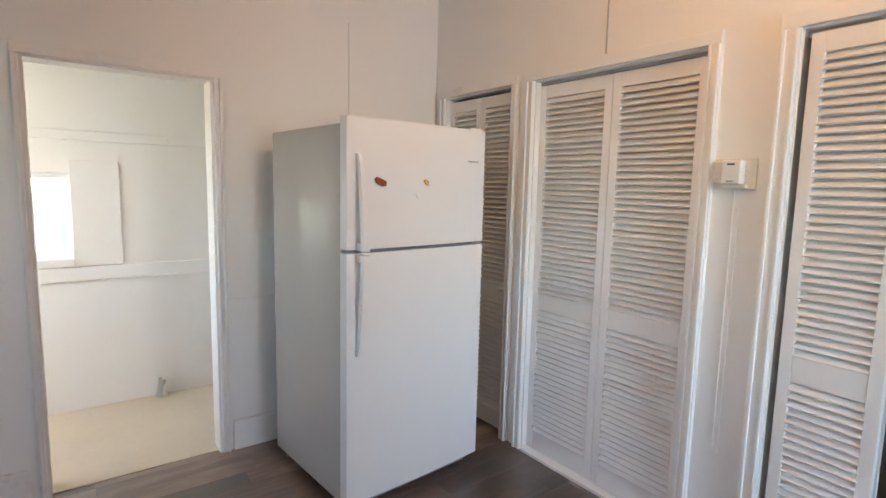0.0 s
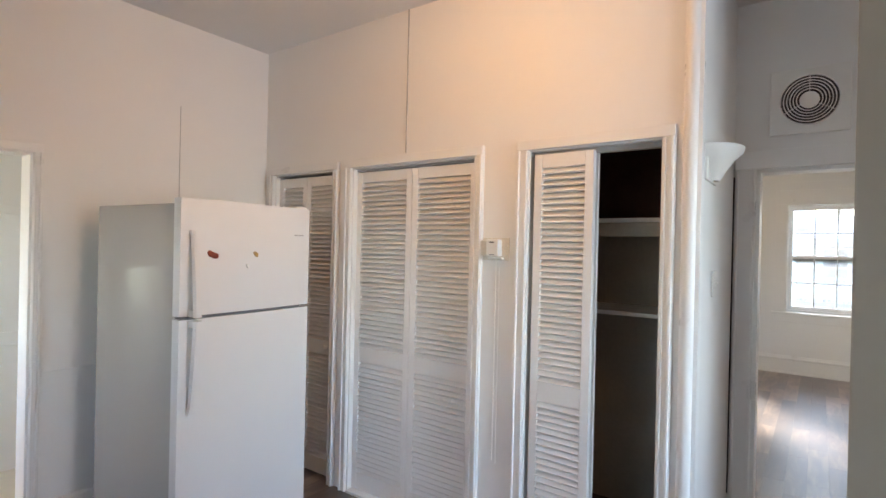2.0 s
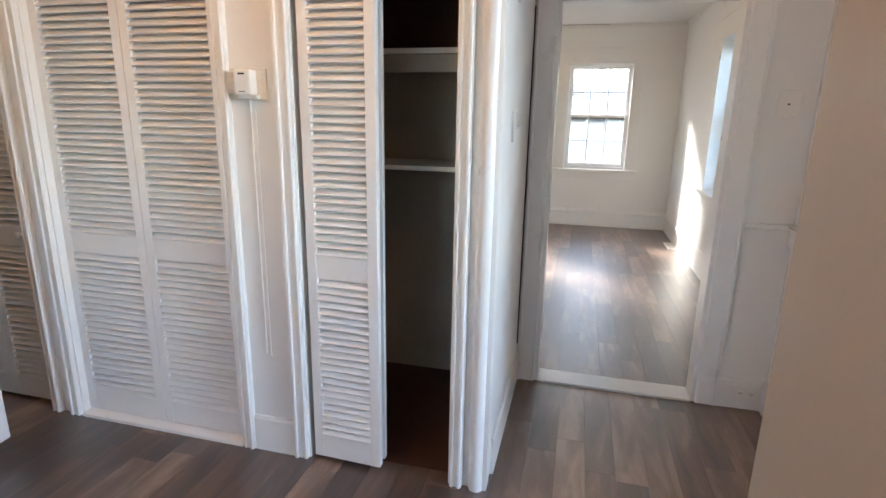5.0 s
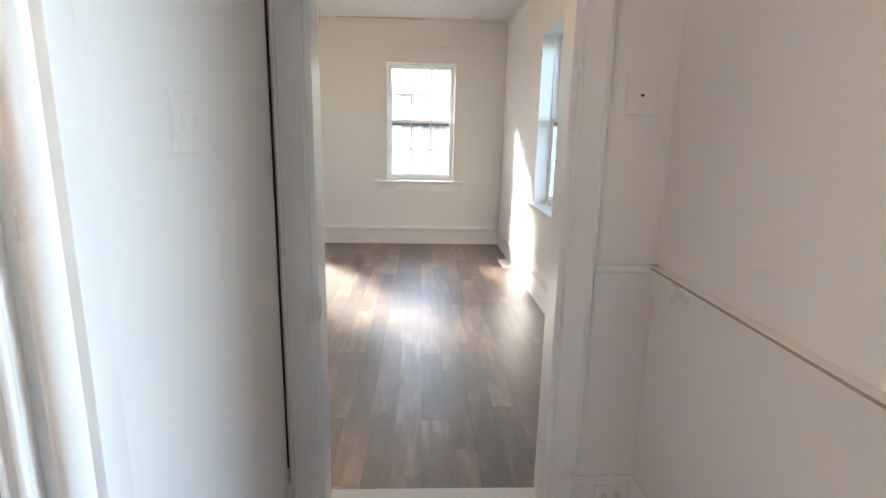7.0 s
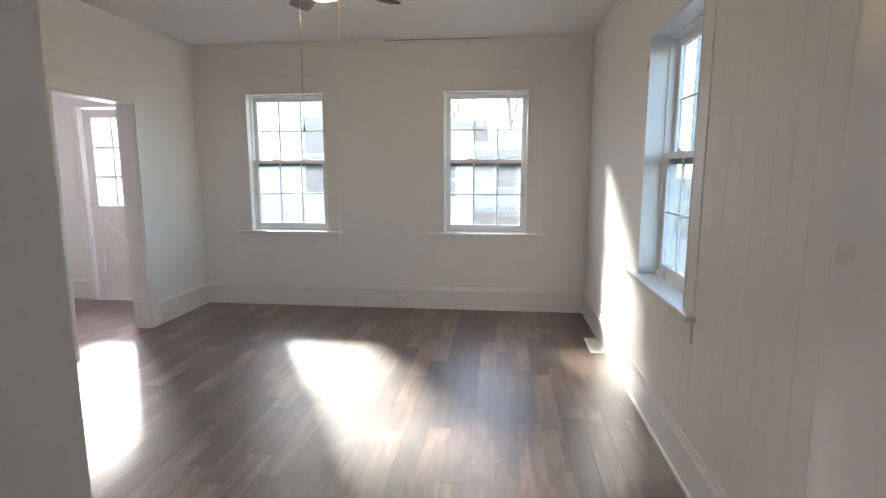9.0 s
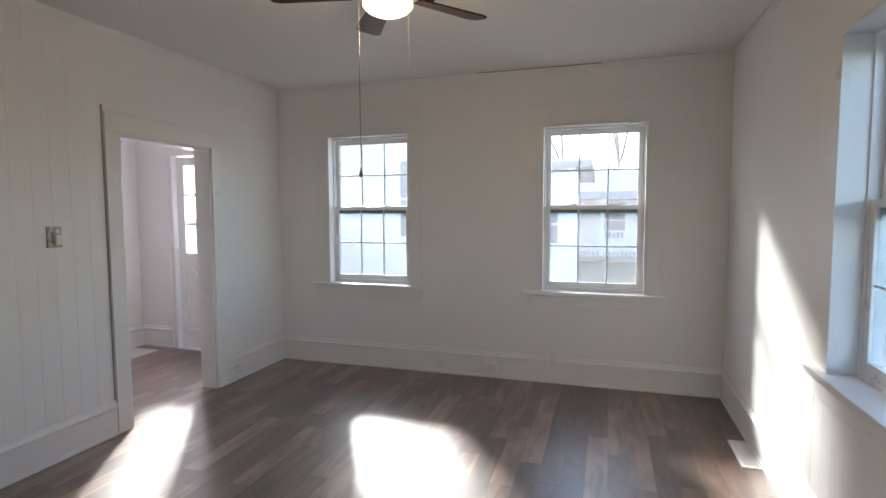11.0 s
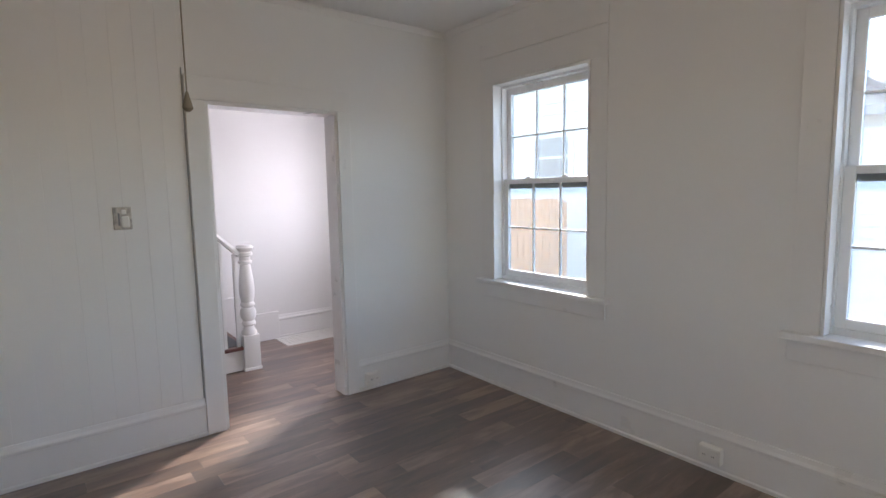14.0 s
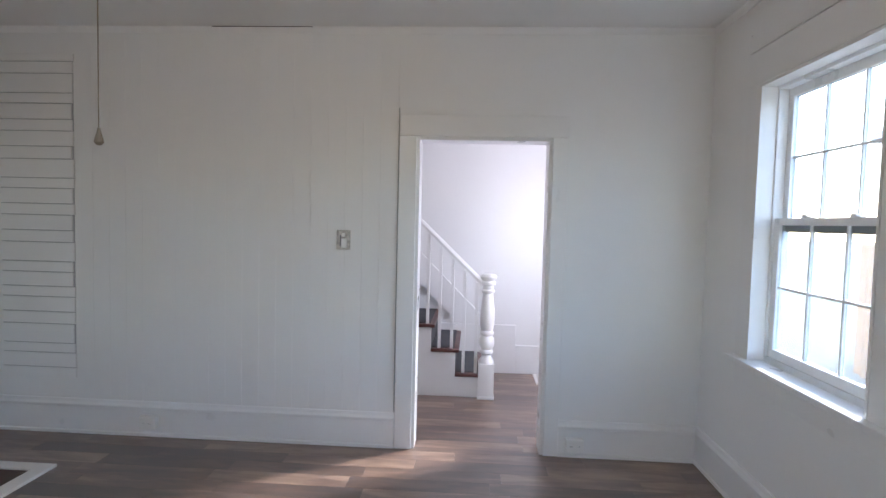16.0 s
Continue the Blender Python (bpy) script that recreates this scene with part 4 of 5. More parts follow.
# ---- hall things ----
g = thing("floor_grille", "white framed return-air grille in the hall floor", "floor vent", pose(7.55, 4.26, 0.0))
bm = bmesh.new()
box(bm, -0.335, -0.17, -0.002, -0.31, 0.155, 0.008, 0.002)
box(bm, 0.31, -0.17, -0.002, 0.335, 0.155, 0.008, 0.002)
box(bm, -0.31, -0.17, -0.002, 0.31, -0.145, 0.008, 0.002)
box(bm, -0.31, 0.13, -0.002, 0.31, 0.155, 0.008, 0.002)
part("frame", bm, PLASTIC, g)
part("backing", bx(-0.31, -0.145, -0.004, 0.31, 0.13, 0.001), GRILLE, g)
for k in range(26):
    part("slat", bx(-0.31, -0.140 + 0.0104 * k, 0.0012, 0.31, -0.135 + 0.0104 * k, 0.0055), PLASTIC, g)

RISE, GO, SX, SY0, SY1 = 0.205, 0.208, 6.70, 3.64, 4.45
st = thing("staircase", "white staircase with dark treads, turned newel and plain balusters", "staircase", pose(0, 0, 0))
NS = 9
pts = [(SX - 0.02, 0.0)]
for k in range(NS):
    pts += [(SX - 0.02 - GO * k, RISE * (k + 1) - 0.028), (SX - 0.02 - GO * (k + 1), RISE * (k + 1) - 0.028)]
pts += [(SX - 0.02 - GO * NS, 0.0)]
bm = bmesh.new()
v0 = [bm.verts.new((x, SY0 + 0.03, z)) for x, z in pts]
v1 = [bm.verts.new((x, SY0 + 0.055, z)) for x, z in pts]
for i in range(len(pts)):
    j = (i + 1) % len(pts)
    bm.faces.new((v0[i], v0[j], v1[j], v1[i]))
bm.faces.new(v0)
bm.faces.new(v1[::-1])
part("stringer", bm, TRIM, st, "white painted side panel")
for k in range(NS):
    x1 = SX - GO * k
    z = RISE * (k + 1)
    part("tread", bx(x1 - GO - 0.02, SY0, z - 0.028, x1 + 0.012, SY1, z, 0.008), TREAD, st, "worn dark red-brown wooden tread")
    part("riser", bx(x1 - 0.035, SY0 + 0.0555, z - RISE, x1 - 0.018, SY1, z - 0.029), RISER, st, "dark grey riser")
    part("tread_mat", bx(x1 - GO - 0.016, SY0 + 0.058, z - 0.001, x1 - 0.030, SY1 - 0.03, z + 0.005, 0.001), RISER, st, "dark grey tread covering")
    for q in (0.055, 0.16):
        xb = x1 - q
        top = 0.985 + (SX - 0.06 - xb) * 0.95
        part("baluster", bx(xb - 0.013, SY0 + 0.030, z, xb + 0.013, SY0 + 0.056, top, 0.002), TRIM, st)
bm = bmesh.new()
L = 2.05
prism(bm, [(-0.03, 0.0), (0.03, 0.0), (0.034, 0.02), (0.024, 0.04), (-0.024, 0.04), (-0.034, 0.02)], 0, L, Matrix.Translation((SX - 0.02, SY0 + 0.043, 0.955)) @ Matrix.Rotation(radians(43.5), 4, "Y") @ Matrix.Rotation(radians(180), 4, "Z"))
part("handrail", bm, TRIM, st, "white painted handrail")
nx, ny = 6.735, SY0 + 0.043
bm = bmesh.new()
box(bm, nx - 0.066, ny - 0.066, 0.0, nx + 0.066, ny + 0.066, 0.30, 0.004)
box(bm, nx - 0.072, ny - 0.072, 0.0, nx + 0.072, ny + 0.072, 0.025, 0.004)
lathe(bm, [(0.064, 0.30), (0.062, 0.325), (0.046, 0.345), (0.040, 0.37), (0.056, 0.385), (0.056, 0.40), (0.044, 0.415), (0.060, 0.44), (0.066, 0.475), (0.060, 0.51), (0.046, 0.53), (0.058, 0.545), (0.058, 0.56), (0.048, 0.575), (0.058, 0.62), (0.062, 0.68), (0.058, 0.76), (0.046, 0.84), (0.040, 0.89), (0.056, 0.90), (0.056, 0.915), (0.044, 0.925), (0.044, 0.955), (0.062, 0.965), (0.062, 0.985), (0.050, 0.995), (0.068, 1.01), (0.072, 1.03), (0.060, 1.048), (0.02, 1.055)], nx, ny, 20)
part("newel_post", bm, TRIM, st, "white turned newel post", True)
bm = bmesh.new()
prism(bm, [(4.424, 0.0), (4.452, 0.0), (4.452, 0.22), (4.424, 0.22)], 0, 2.2, Matrix.Translation((6.66, 0, 0.30)) @ Matrix.Rotation(radians(44.5), 4, "Y") @ Matrix.Translation((-2.2, 0, 0)))
part("wall_skirt", bm, TRIM, st, "white skirt board along the wall")

fd = thing("front_door", "white front door with nine panes and a cross-braced lower panel, closed", "door", pose(8.06, 3.930, 0.0, 0, 0, -90))
DW, DH = 0.87, 2.075
bm = bmesh.new()
box(bm, 0, 0, 0.012, 0.10, 0.042, DH, 0.003)
box(bm, DW - 0.10, 0, 0.012, DW, 0.042, DH, 0.003)
box(bm, 0.10, 0, 0.012, DW - 0.10, 0.042, 0.22, 0.003)
box(bm, 0.10, 0, 0.90, DW - 0.10, 0.042, 1.05, 0.003)
box(bm, 0.10, 0, 1.985, DW - 0.10, 0.042, DH, 0.003)
part("door_frame", bm, TRIM, fd)
part("lower_panel", bx(0.10, 0.014, 0.22, DW - 0.10, 0.028, 0.90), TRIM, fd)
for sgn in (1, -1):
    a = math.atan2(0.68, 0.67) * sgn
    part("cross_brace", bx(-0.46, 0.004 if sgn > 0 else 0.006, -0.04, 0.46, 0.016, 0.04, 0.002, m=Matrix.Translation((DW / 2, 0, 0.56)) @ Matrix.Rotation(-a, 4, "Y")), TRIM, fd)
for k in (1, 2):
    u = 0.10 + (DW - 0.2) * k / 3
    part("muntin", bx(u - 0.012, 0.006, 1.05, u + 0.012, 0.036, 1.985, 0.002), TRIM, fd)
    zz = 1.05 + 0.935 * k / 3
    part("muntin", bx(0.10, 0.0065, zz - 0.012, DW - 0.10, 0.0355, zz + 0.012, 0.002), TRIM, fd)
pn = part("pane", bx(0.10, 0.019, 1.05, DW - 0.10, 0.023, 1.985), GLASS, fd)
pn.visible_shadow = False
for z in (0.25, 1.05, 1.85):
    hb = bmesh.new()
    lathe(hb, [(0.007, -0.045), (0.007, 0.045)], -0.006, -0.006, 8)
    o = part("hinge", hb, TRIM, fd)
    o.matrix_local = Matrix.Translation((0, 0, z))
casing("trim_casing_front", "x", 8.04, -1, 3.045, 3.945, 2.095, 0.09, 0.075, 0.11)
structure(link("trim_front_sill", bx(8.0, 3.045, -0.004, 8.2, 3.945, 0.011, 0.003), TRIM), "white painted front door sill")

sd = thing("smoke_detector", "small round white detector high on the wall", "smoke detector", pose(KX, 0.93, 2.865, 0, 0, -90))
bm = bmesh.new()
lathe(bm, [(0.055, -0.001), (0.055, 0.02), (0.045, 0.032), (0.02, 0.036)], 0, 0, 24, Matrix.Rotation(radians(90), 4, "X"))
part("cover", bm, PLASTIC, sd, "", True)

# ---- outside ----
GZ = -0.55
structure(link("ground", bx(-60, -90, GZ - 0.2, 140, 110, GZ), GRASS), "dry winter grass yard")
structure(link("road", bx(-60, -20, GZ - 0.1, 140, -14, GZ + 0.012), ROAD), "grey asphalt street")
structure(link("pavement", bx(-60, -12.6, GZ - 0.1, 140, -11.2, GZ + 0.02), CONCRETE), "concrete pavement")
structure(link("driveway_pavement", bx(9.6, -6.0, GZ - 0.1, 22.0, -2.2, GZ + 0.015), CONCRETE), "concrete drive beside the house")


def clap_house(label, m, w, depth, h, roof_h, windows=(), porch=None, wall_mat=None, gable_front=False):
    """A clapboard house: local x along its front (0 to w), y away from the viewer, front at y = 0."""
    e = thing("house", label, "house", m, "neighbour houses")
    wm = wall_mat or SIDING
    body = part("wall", bx(0.02, 0.02, 0, w - 0.02, depth, h), wm, e, "clapboard wall")
    bm = bmesh.new()
    prism(bm, [(0, 0), (0.040, 0.0), (0.004, 0.165), (0, 0.165)], 0, w, Matrix.Rotation(0, 4, "Z"))
    for v in bm.verts:
        v.co.y = 0.022 - v.co.y - 0.02
    me = bpy.data.meshes.new("clapboard")
    bmesh.ops.recalc_face_normals(bm, faces=bm.faces)
    bm.to_mesh(me)
    bm.free()
    me.materials.append(wm)
    for k in range(int(h / 0.16)):
        share("clapboard", me, body, Matrix.Translation((0, 0, 0.16 * k)))
    o = 0.4
    bm = bmesh.new()
    if gable_front:
        prof = [(-o, h - o * 2 * roof_h / w), (w / 2, h + roof_h), (w + o, h - o * 2 * roof_h / w)]
        a = [bm.verts.new((x, y, z)) for y in (-o, depth + o) for x, z in prof]
        bm.faces.new((a[0], a[1], a[4], a[3]))
        bm.faces.new((a[1], a[2], a[5], a[4]))
        rows = int(roof_h / 0.16)
        for k in range(rows):
            f = w / 2 * (k + 0.6) / rows
            gb = bmesh.new()
            prism(gb, [(-0.020, 0), (0.02, 0.0), (0.02, 0.165), (-0.002, 0.165)], f, w - f)
            part("clapboard", gb, wm, body).matrix_local = Matrix.Translation((0, 0, h + 0.16 * k))
        gb = bmesh.new()
        tri = [(0.02, h), (w - 0.02, h), (w / 2, h + roof_h - 0.05)]
        v0 = [gb.verts.new((x, y, z)) for y in (0.021, 0.06) for x, z in tri]
        gb.faces.new(v0[:3])
        gb.faces.new(v0[3:][::-1])
        for i in range(3):
            j = (i + 1) % 3
            gb.faces.new((v0[i], v0[j], v0[3 + j], v0[3 + i]))
        part("gable", gb, wm, e, "clapboard gable")
    else:
        a = [bm.verts.new(p) for p in ((-o, -o, h - 0.1), (w + o, -o, h - 0.1), (w + o, depth / 2, h + roof_h), (-o, depth / 2, h + roof_h), (w + o, depth + o, h - 0.1), (-o, depth + o, h - 0.1))]
        bm.faces.new((a[0], a[1], a[2], a[3]))
        bm.faces.new((a[3], a[2], a[4], a[5]))
        gb = bmesh.new()
        for x in (0.0, w - 0.05):
            v0 = [gb.verts.new((x + dx, y, z)) for dx in (0, 0.05) for y, z in ((0.02, h), (depth, h), (depth / 2, h + roof_h - 0.1))]
            gb.faces.new(v0[:3])
            gb.faces.new(v0[3:][::-1])
            for i in range(3):
                j = (i + 1) % 3
                gb.faces.new((v0[i], v0[j], v0[3 + j], v0[3 + i]))
        part("gable", gb, wm, e, "clapboard gable")
    g = bmesh.ops.extrude_face_region(bm, geom=bm.faces[:])
    bmesh.ops.translate(bm, vec=(0, 0, 0.12), verts=[v for v in g["geom"] if isinstance(v, bmesh.types.BMVert)])
    part("roof", bm, ROOF, e, "grey shingle roof")
    for x, z, ww, hh in windows:
        wi = part("window", bx(x, -0.046, z, x + ww, 0.05, z + hh), DARKWIN, e, "dark glass window")
        bm = bmesh.new()
        for q in ((x - 0.1, z - 0.1, x, z + hh + 0.1), (x + ww, z - 0.1, x + ww + 0.1, z + hh + 0.1), (x, z - 0.1, x + ww, z), (x, z + hh, x + ww, z + hh + 0.1), (x, z + hh / 2 - 0.025, x + ww, z + hh / 2 + 0.025)):
            box(bm, q[0], -0.08, q[1], q[2], 0.04, q[3])
        part("frame", bm, TRIM, wi)
    if porch:
        x0, x1, dp = porch
        pd = part("porch_deck", bx(x0, -dp, 0.3, x1, 0.0, 0.42), CONCRETE, e)
        part("porch_roof", bx(x0 - 0.2, -dp - 0.2, 2.45, x1 + 0.2, 0.0, 2.6), ROOF, e)
        n = 4
        for k in range(n):
            x = x0 + 0.1 + (x1 - x0 - 0.2) * k / (n - 1)
            part("porch_post", bx(x - 0.07, -dp + 0.05, 0.42, x + 0.07, -dp + 0.19, 2.45), TRIM, e)
        part("porch_rail", bx(x0 + 0.1, -dp + 0.09, 1.25, x1 - 0.1, -dp + 0.15, 1.32), TRIM, e)
        bm = bmesh.new()
        box(bm, -0.02, -0.02, 0.0, 0.02, 0.02, 0.83)
        me = bpy.data.meshes.new("porch_baluster")
        bm.to_mesh(me)
        bm.free()
        me.materials.append(TRIM)
        for k in range(int((x1 - x0 - 0.2) / 0.14)):
            share("porch_baluster", me, pd, Matrix.Translation((x0 + 0.17 + 0.14 * k, -dp + 0.12, 0.42)))
    return e


HZ = GZ
clap_house("white clapboard neighbour house with a grey gable roof", pose(14.0, 8.7, HZ, 0, 0, -90), 6.6, 9.0, 3.75, 1.15, [(5.0, 1.5, 0.75, 1.6), (1.75, 2.25, 0.9, 0.8)], gable_front=True)
clap_house("white clapboard house with a railed front porch", pose(25.0, 2.6, HZ, 0, 0, -90), 4.6, 7.0, 2.75, 1.0, [(1.0, 0.95, 0.8, 1.4), (3.0, 0.95, 0.8, 1.4)], (0.2, 4.4, 1.9), SIDING2)
clap_house("low white clapboard wing with a shuttered window", pose(14.06, 2.12, HZ, 0, 0, -90), 1.9, 5.0, 2.95, 0.22, [(1.30, 1.40, 0.42, 0.75)])
clap_house("pinkish brick house across the street", pose(34.0, -22.0, HZ, 0, 0, -140), 10, 8, 3.4, 2.4, [(1.5, 1.1, 1.0, 1.4), (6.5, 1.1, 1.0, 1.4)], None, PINK)

fen = thing("fence", "cedar board fence between the yards", "fence", pose(12.0, 6.9, GZ, 0, 0, -90))
bm = bmesh.new()
box(bm, 0, 0, 0.04, 0.138, 0.02, 1.85, 0.003)
me = bpy.data.meshes.new("fence_board")
bm.to_mesh(me)
bm.free()
me.materials.append(FENCE)
for k in range(16):
    share("fence_board", me, fen, Matrix.Translation((0.143 * k, 0, random.uniform(-0.015, 0.015))))
for z in (0.35, 1.5):
    part("rail", bx(0, 0.021, z, 2.29, 0.06, z + 0.09), FENCE, fen)
for k in range(3):
    part("post", bx(0.05 + 1.05 * k, 0.062, 0, 0.14 + 1.05 * k, 0.15, 1.8), FENCE, fen)


def bare_tree(label, x, y, h, seed, spread=1.0):
    """A leafless tree: a tapered trunk that forks into limbs and twigs."""
    rng = random.Random(seed)
    e = thing("tree", label, "tree", pose(x, y, GZ), "bare trees")
    bt, bc = bmesh.new(), bmesh.new()

    def grow(bm, p, d, length, r, level):
        n = 3
        q = p
        for k in range(n):
            d = (d + Vector((rng.uniform(-1, 1), rng.uniform(-1, 1), rng.uniform(-0.3, 0.6))) * 0.13).normalized()
            q2 = q + d * (length / n)
            tube(bm, q, q2, r * (1 - 0.25 * k / n), r * (1 - 0.25 * (k + 1) / n), 7 if level < 2 else 4)
            q = q2
            if level > 0 and level < 4 and k >= 1:
                side = (d + Vector((rng.uniform(-1, 1), rng.uniform(-1, 1), rng.uniform(0, 0.6))) * 0.9 * spread).normalized()
                grow(bc, q, side, length * 0.6, r * 0.42, level + 1)
        if level < 4:
            for k in range(3 if level < 3 else 2):
                nd = (d + Vector((rng.uniform(-1, 1), rng.uniform(-1, 1), rng.uniform(-0.1, 0.7))) * 0.75 * spread).normalized()
                grow(bc, q, nd, length * rng.uniform(0.6, 0.8), r * 0.6, level + 1)

    grow(bt, Vector((0, 0, -0.1)), Vector((0, 0, 1)), h * 0.34, h * 0.010, 0)
    part("trunk", bt, BARK, e, "", True)
    part("crown", bc, BARK, e, "bare branches and twigs", True)


bare_tree("tall leafless tree behind the porch house", 33.0, 1.5, 13, 3)
bare_tree("tall leafless tree behind the porch house", 31.0, -6.5, 12, 5)
bare_tree("leafless tree beside the street", 15.0, -9.8, 10, 7)
bare_tree("leafless tree beside the street", 22.0, -10.4, 11, 9)
bare_tree("leafless yard tree beside the fence", 13.5, 15.5, 11, 11)
bare_tree("leafless yard tree beside the fence", 10.5, 20.0, 12, 13)
bare_tree("brown leafless shrub beside the drive", 24.0, -2.9, 4.0, 17, 1.3)
bare_tree("brown leafless shrub beside the drive", 26.5, -4.3, 4.6, 18, 1.3)
bare_tree("brown leafless shrub beside the drive", 22.5, -4.9, 3.6, 19, 1.3)
bare_tree("tall leafless tree behind the porch house", 36.0, -1.6, 14, 23)


def car(m):
    """A parked hatchback, local x along its length, y across."""
    e = thing("car", "white parked car at the kerb", "car", m)
    prof = [(-2.05, 0.35), (-2.1, 0.62), (-1.95, 0.86), (-1.15, 0.95), (-0.55, 1.42), (0.95, 1.46), (1.7, 1.0), (2.05, 0.9), (2.1, 0.5), (2.0, 0.32)]
    bm = bmesh.new()
    v0 = [bm.verts.new((x, -0.82, z)) for x, z in prof]
    v1 = [bm.verts.new((x, 0.82, z)) for x, z in prof]
    for i in range(len(prof)):
        j = (i + 1) % len(prof)
        bm.faces.new((v0[i], v0[j], v1[j], v1[i]))
    bm.faces.new(v0)
    bm.faces.new(v1[::-1])
    bmesh.ops.recalc_face_normals(bm, faces=bm.faces)
    bmesh.ops.bevel(bm, geom=bm.edges[:], offset=0.07, segments=2, affect="EDGES")
    body = part("body", bm, CARPAINT, e, "white painted body", True)
    for s in (-1, 1):
        bm = bmesh.new()
        vs = [bm.verts.new((x, s * 0.83, z)) for x, z in ((-0.95, 0.98), (-0.45, 1.34), (0.9, 1.36), (1.4, 1.0))]
        bm.faces.new(vs)
        g = bmesh.ops.extrude_face_region(bm, geom=bm.faces[:])
        bmesh.ops.translate(bm, vec=(0, s * 0.012, 0), verts=[v for v in g["geom"] if isinstance(v, bmesh.types.BMVert)])
        part("side_window", bm, DARKWIN, body, "dark side glass")
        for x in (-1.3, 1.3):
            wb = bmesh.new()
            lathe(wb, [(0.20, -0.1), (0.31, -0.1), (0.32, -0.06), (0.32, 0.06), (0.31, 0.1), (0.20, 0.1)], 0, 0, 20, Matrix.Translation((x, s * 0.76, 0.32)) @ Matrix.Rotation(radians(90), 4, "X"))
            wh = part("wheel", wb, TYRE, e, "black tyre", True)
            rb = bmesh.new()
            lathe(rb, [(0.195, -0.095), (0.19, 0.105)], 0, 0, 16, Matrix.Translation((x, s * 0.76, 0.32)) @ Matrix.Rotation(radians(90), 4, "X"))
            part("rim", rb, CHROME, wh)
    return e


car(pose(17.5, -7.6, GZ, 0, 0, 4))

# ---- boards and planks ----


def board_mesh(cache, key, dims, mat, name, inset=0.0012):
    if key not in cache:
        a, b, c = dims
        i = inset
        vs = [(0, 0, 0), (a, 0, 0), (a, b, 0), (0, b, 0), (0, 0, c - i), (a, 0, c - i), (a, b, c - i), (0, b, c - i), (i, i, c), (a - i, i, c), (a - i, b - i, c), (i, b - i, c)]
        fs = [(0, 1, 5, 4), (1, 2, 6, 5), (2, 3, 7, 6), (3, 0, 4, 7), (4, 5, 9, 8), (5, 6, 10, 9), (6, 7, 11, 10), (7, 4, 8, 11), (8, 9, 10, 11)]
        me = bpy.data.meshes.new(name)
        me.from_pydata(vs, [], fs)
        me.materials.append(mat)
        cache[key] = me
    return cache[key]


CACHE = {}


def wall_boards(parent, along, face, sign, a0, a1, z0, z1, w=0.112):
    """Upright boards on a wall, along x; face is the wall's y, sign the side that they stand on."""
    n = max(1, round((a1 - a0) / w))
    w = (a1 - a0) / n
    me = board_mesh(CACHE, ("wb", round(w, 4), round(z1 - z0, 3)), (w - 0.0004, z1 - z0, 0.0042), WALL, "board", 0.0004)
    for k in range(n):
        if sign < 0:
            m = Matrix.Translation((a0 + k * w, face, z0)) @ Matrix.Rotation(radians(90), 4, "X")
        else:
            m = Matrix.Translation((a0 + (k + 1) * w, face, z0)) @ Matrix.Rotation(radians(180), 4, "Z") @ Matrix.Rotation(radians(90), 4, "X")
        share("board", me, parent, m)


wall_boards(wall_hall, "x", BY1, -1, 3.972, 6.108, 0.2315, 2.651)
wall_boards(wall_right, "x", BY0, 1, 6.192, 8.03, 0.2315, 2.651)
wall_boards(wall_right, "x", BY0, 1, 5.108, 6.190, 0.2315, 0.668)
wall_boards(wall_right, "x", BY0, 1, 3.30, 5.106, 0.2315, 2.651)

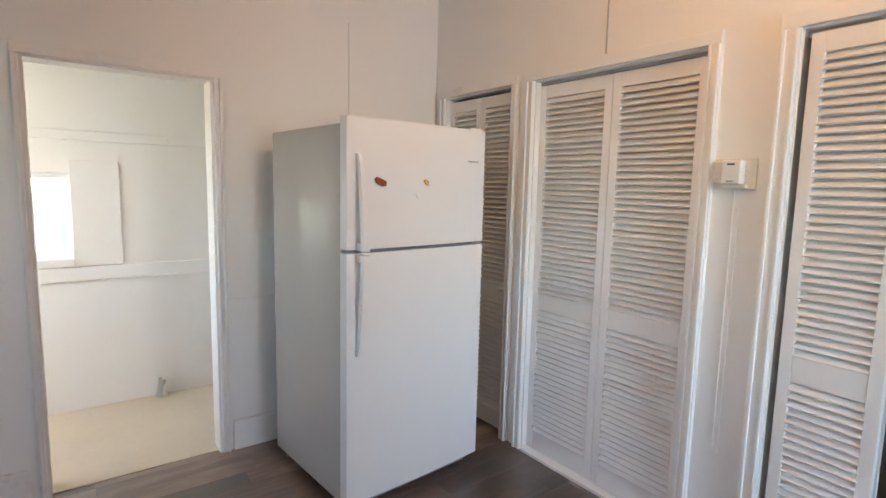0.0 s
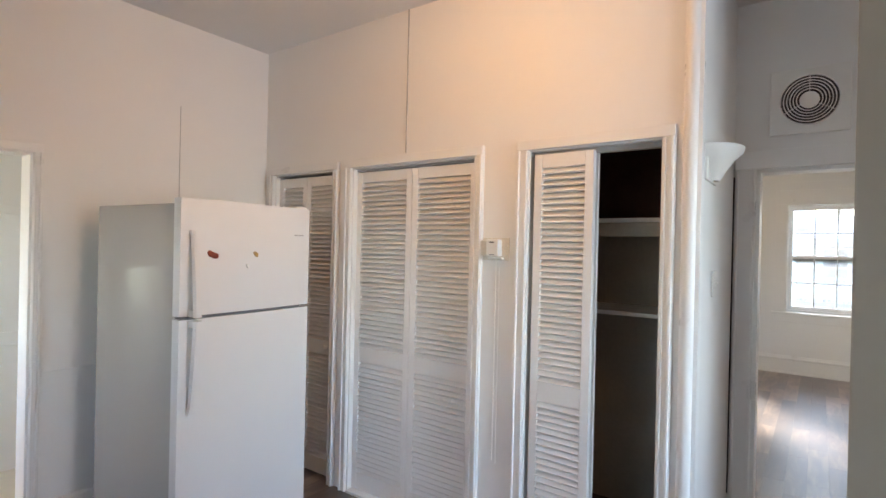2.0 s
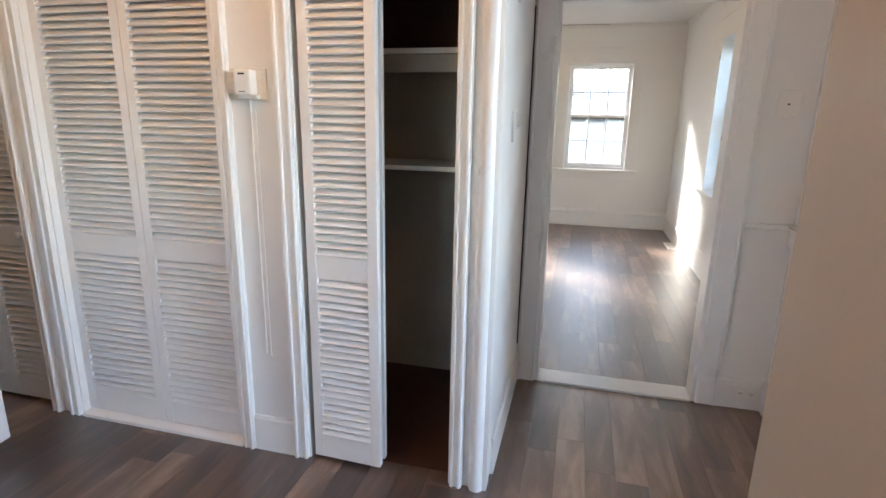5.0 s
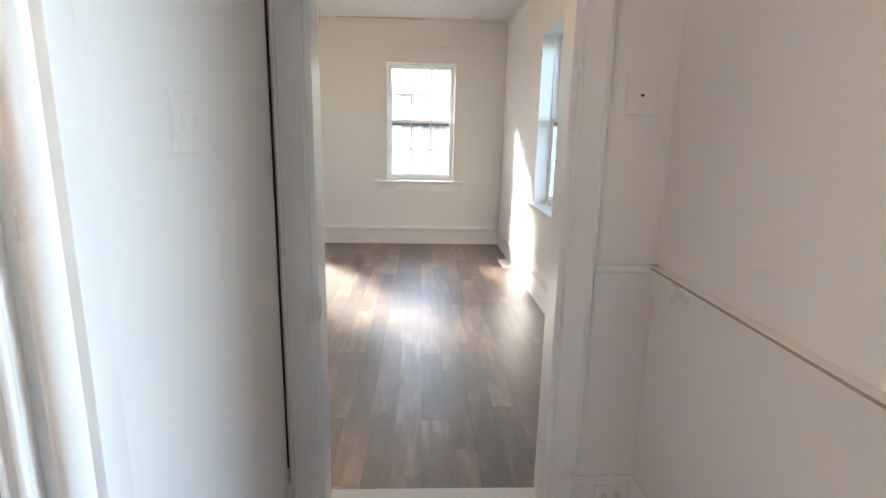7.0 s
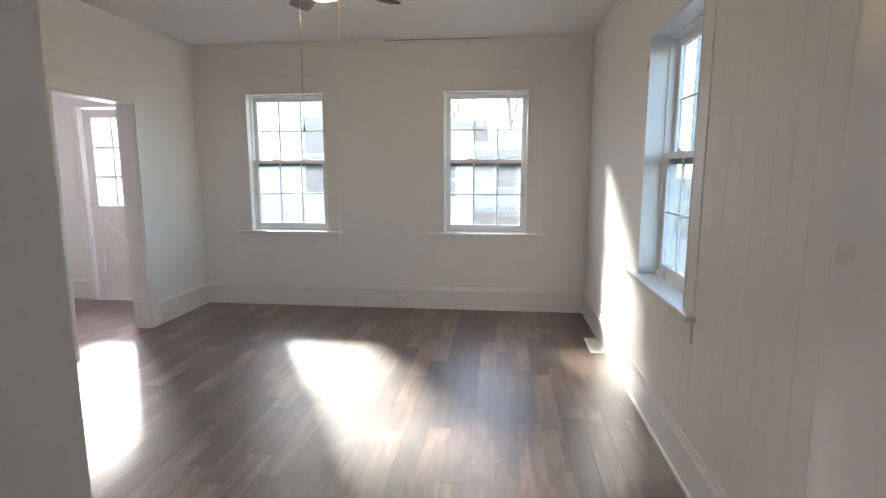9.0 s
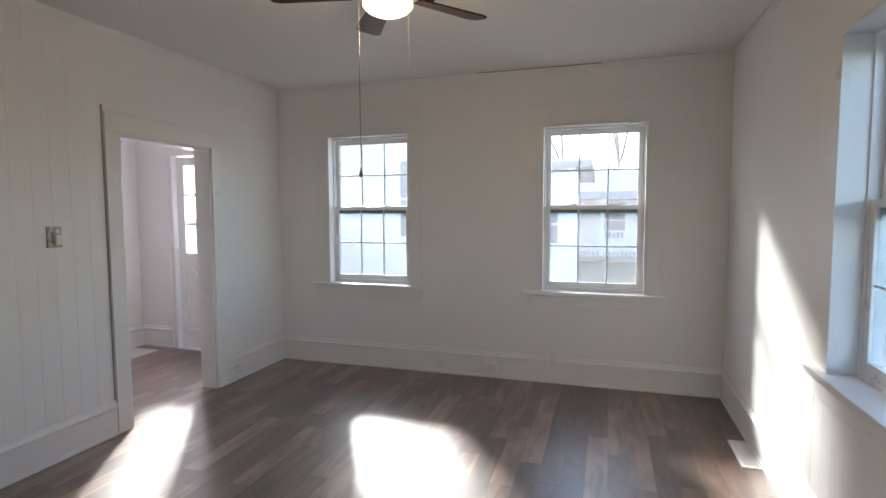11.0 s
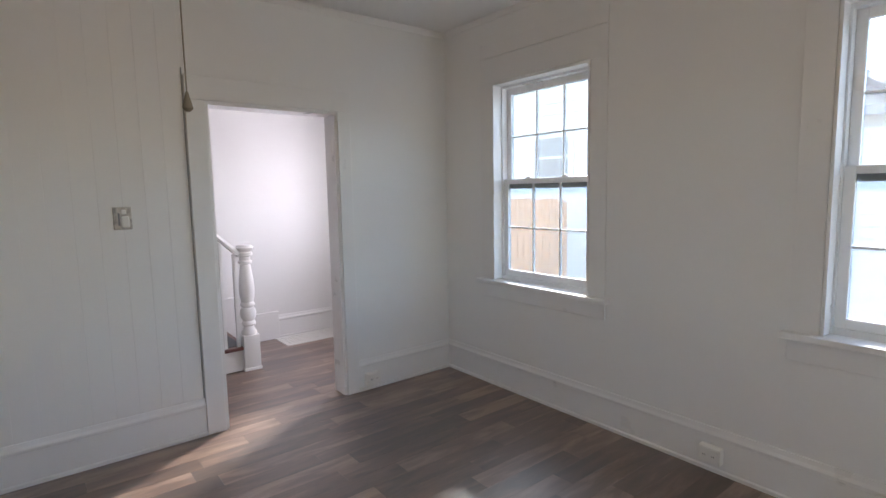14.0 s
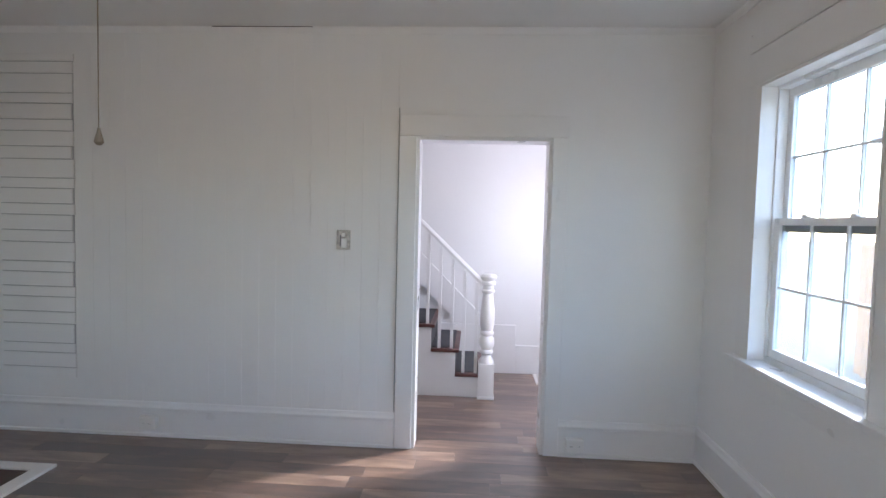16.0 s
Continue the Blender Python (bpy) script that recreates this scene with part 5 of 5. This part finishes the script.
# horizontal boards over the old opening
z = 0.372
rng = random.Random(4)
row = 0
while z < 2.50:
    hgt = (0.072, 0.10, 0.068, 0.125, 0.08, 0.10)[row % 6] * rng.uniform(0.95, 1.05)
    hgt = min(hgt, 2.52 - z)
    me = board_mesh(CACHE, ("hb", row), (0.52 - rng.uniform(0, 0.02), hgt - 0.0055, 0.011), WALL, "plank", 0.002)
    share("plank", me, wall_hall, Matrix.Translation((3.442, BY1, z)) @ Matrix.Rotation(radians(90), 4, "X"))
    z += hgt
    row += 1
structure(link("trim_plank_backing", bx(3.445, BY1 - 0.003, 0.374, 3.955, BY1 + 0.001, 2.515), GRILLE), "dark gaps behind the boards")


def planks(x0, x1, y0, y1, seed, near, w=0.125, length=0.80):
    """Lay planks; those inside near = (x0, x1, y0, y1) are pieces, the rest is returned as boxes."""
    rng = random.Random(seed)
    rest = []
    y = y0
    while y < y1 - 0.004:
        ww = min(w, y1 - y)
        x = x0 - rng.uniform(0, length)
        while x < x1 - 0.004:
            a, b = max(x, x0), min(x + length, x1)
            if b - a > 0.02:
                if b > near[0] and a < near[1] and y + ww > near[2] and y < near[3]:
                    me = board_mesh(CACHE, ("p", round(b - a, 3), round(ww, 3)), (b - a - 0.0006, ww - 0.0006, 0.0065), FLOOR, "plank", 0.0003)
                    share("plank", me, floor, Matrix.Translation((a, y, -0.0065)))
                else:
                    rest.append((a, y, b - 0.001, y + ww - 0.001))
            x += length
        y += w
    return rest


rest = planks(-2.4, 3.134, -2.70, KY + 0.028, 21, (0.1, 3.2, -1.2, 3.0))
rest += planks(3.286, BX1, BY0, BY1 + 0.02, 22, (3.2, 8.1, -1.5, 2.7))
rest += planks(4.5, 8.04, BY1 + 0.02, 4.455, 23, (6.1, 8.1, 2.6, 4.5))
vs, fs = [], []
for a, b, c, d in rest:
    k = len(vs)
    vs += [(a, b, -0.0065), (c, b, -0.0065), (c, d, -0.0065), (a, d, -0.0065), (a, b, 0), (c, b, 0), (c, d, 0), (a, d, 0)]
    fs += [(k, k + 1, k + 5, k + 4), (k + 1, k + 2, k + 6, k + 5), (k + 2, k + 3, k + 7, k + 6), (k + 3, k, k + 4, k + 7), (k + 4, k + 5, k + 6, k + 7)]
me = bpy.data.meshes.new("plank_field")
me.from_pydata(vs, [], fs)
me.materials.append(FLOOR_REST)
tagged(new("plank_field", me), "dark wood-look vinyl planks of the far floor", "", "", "stuff").parent = floor
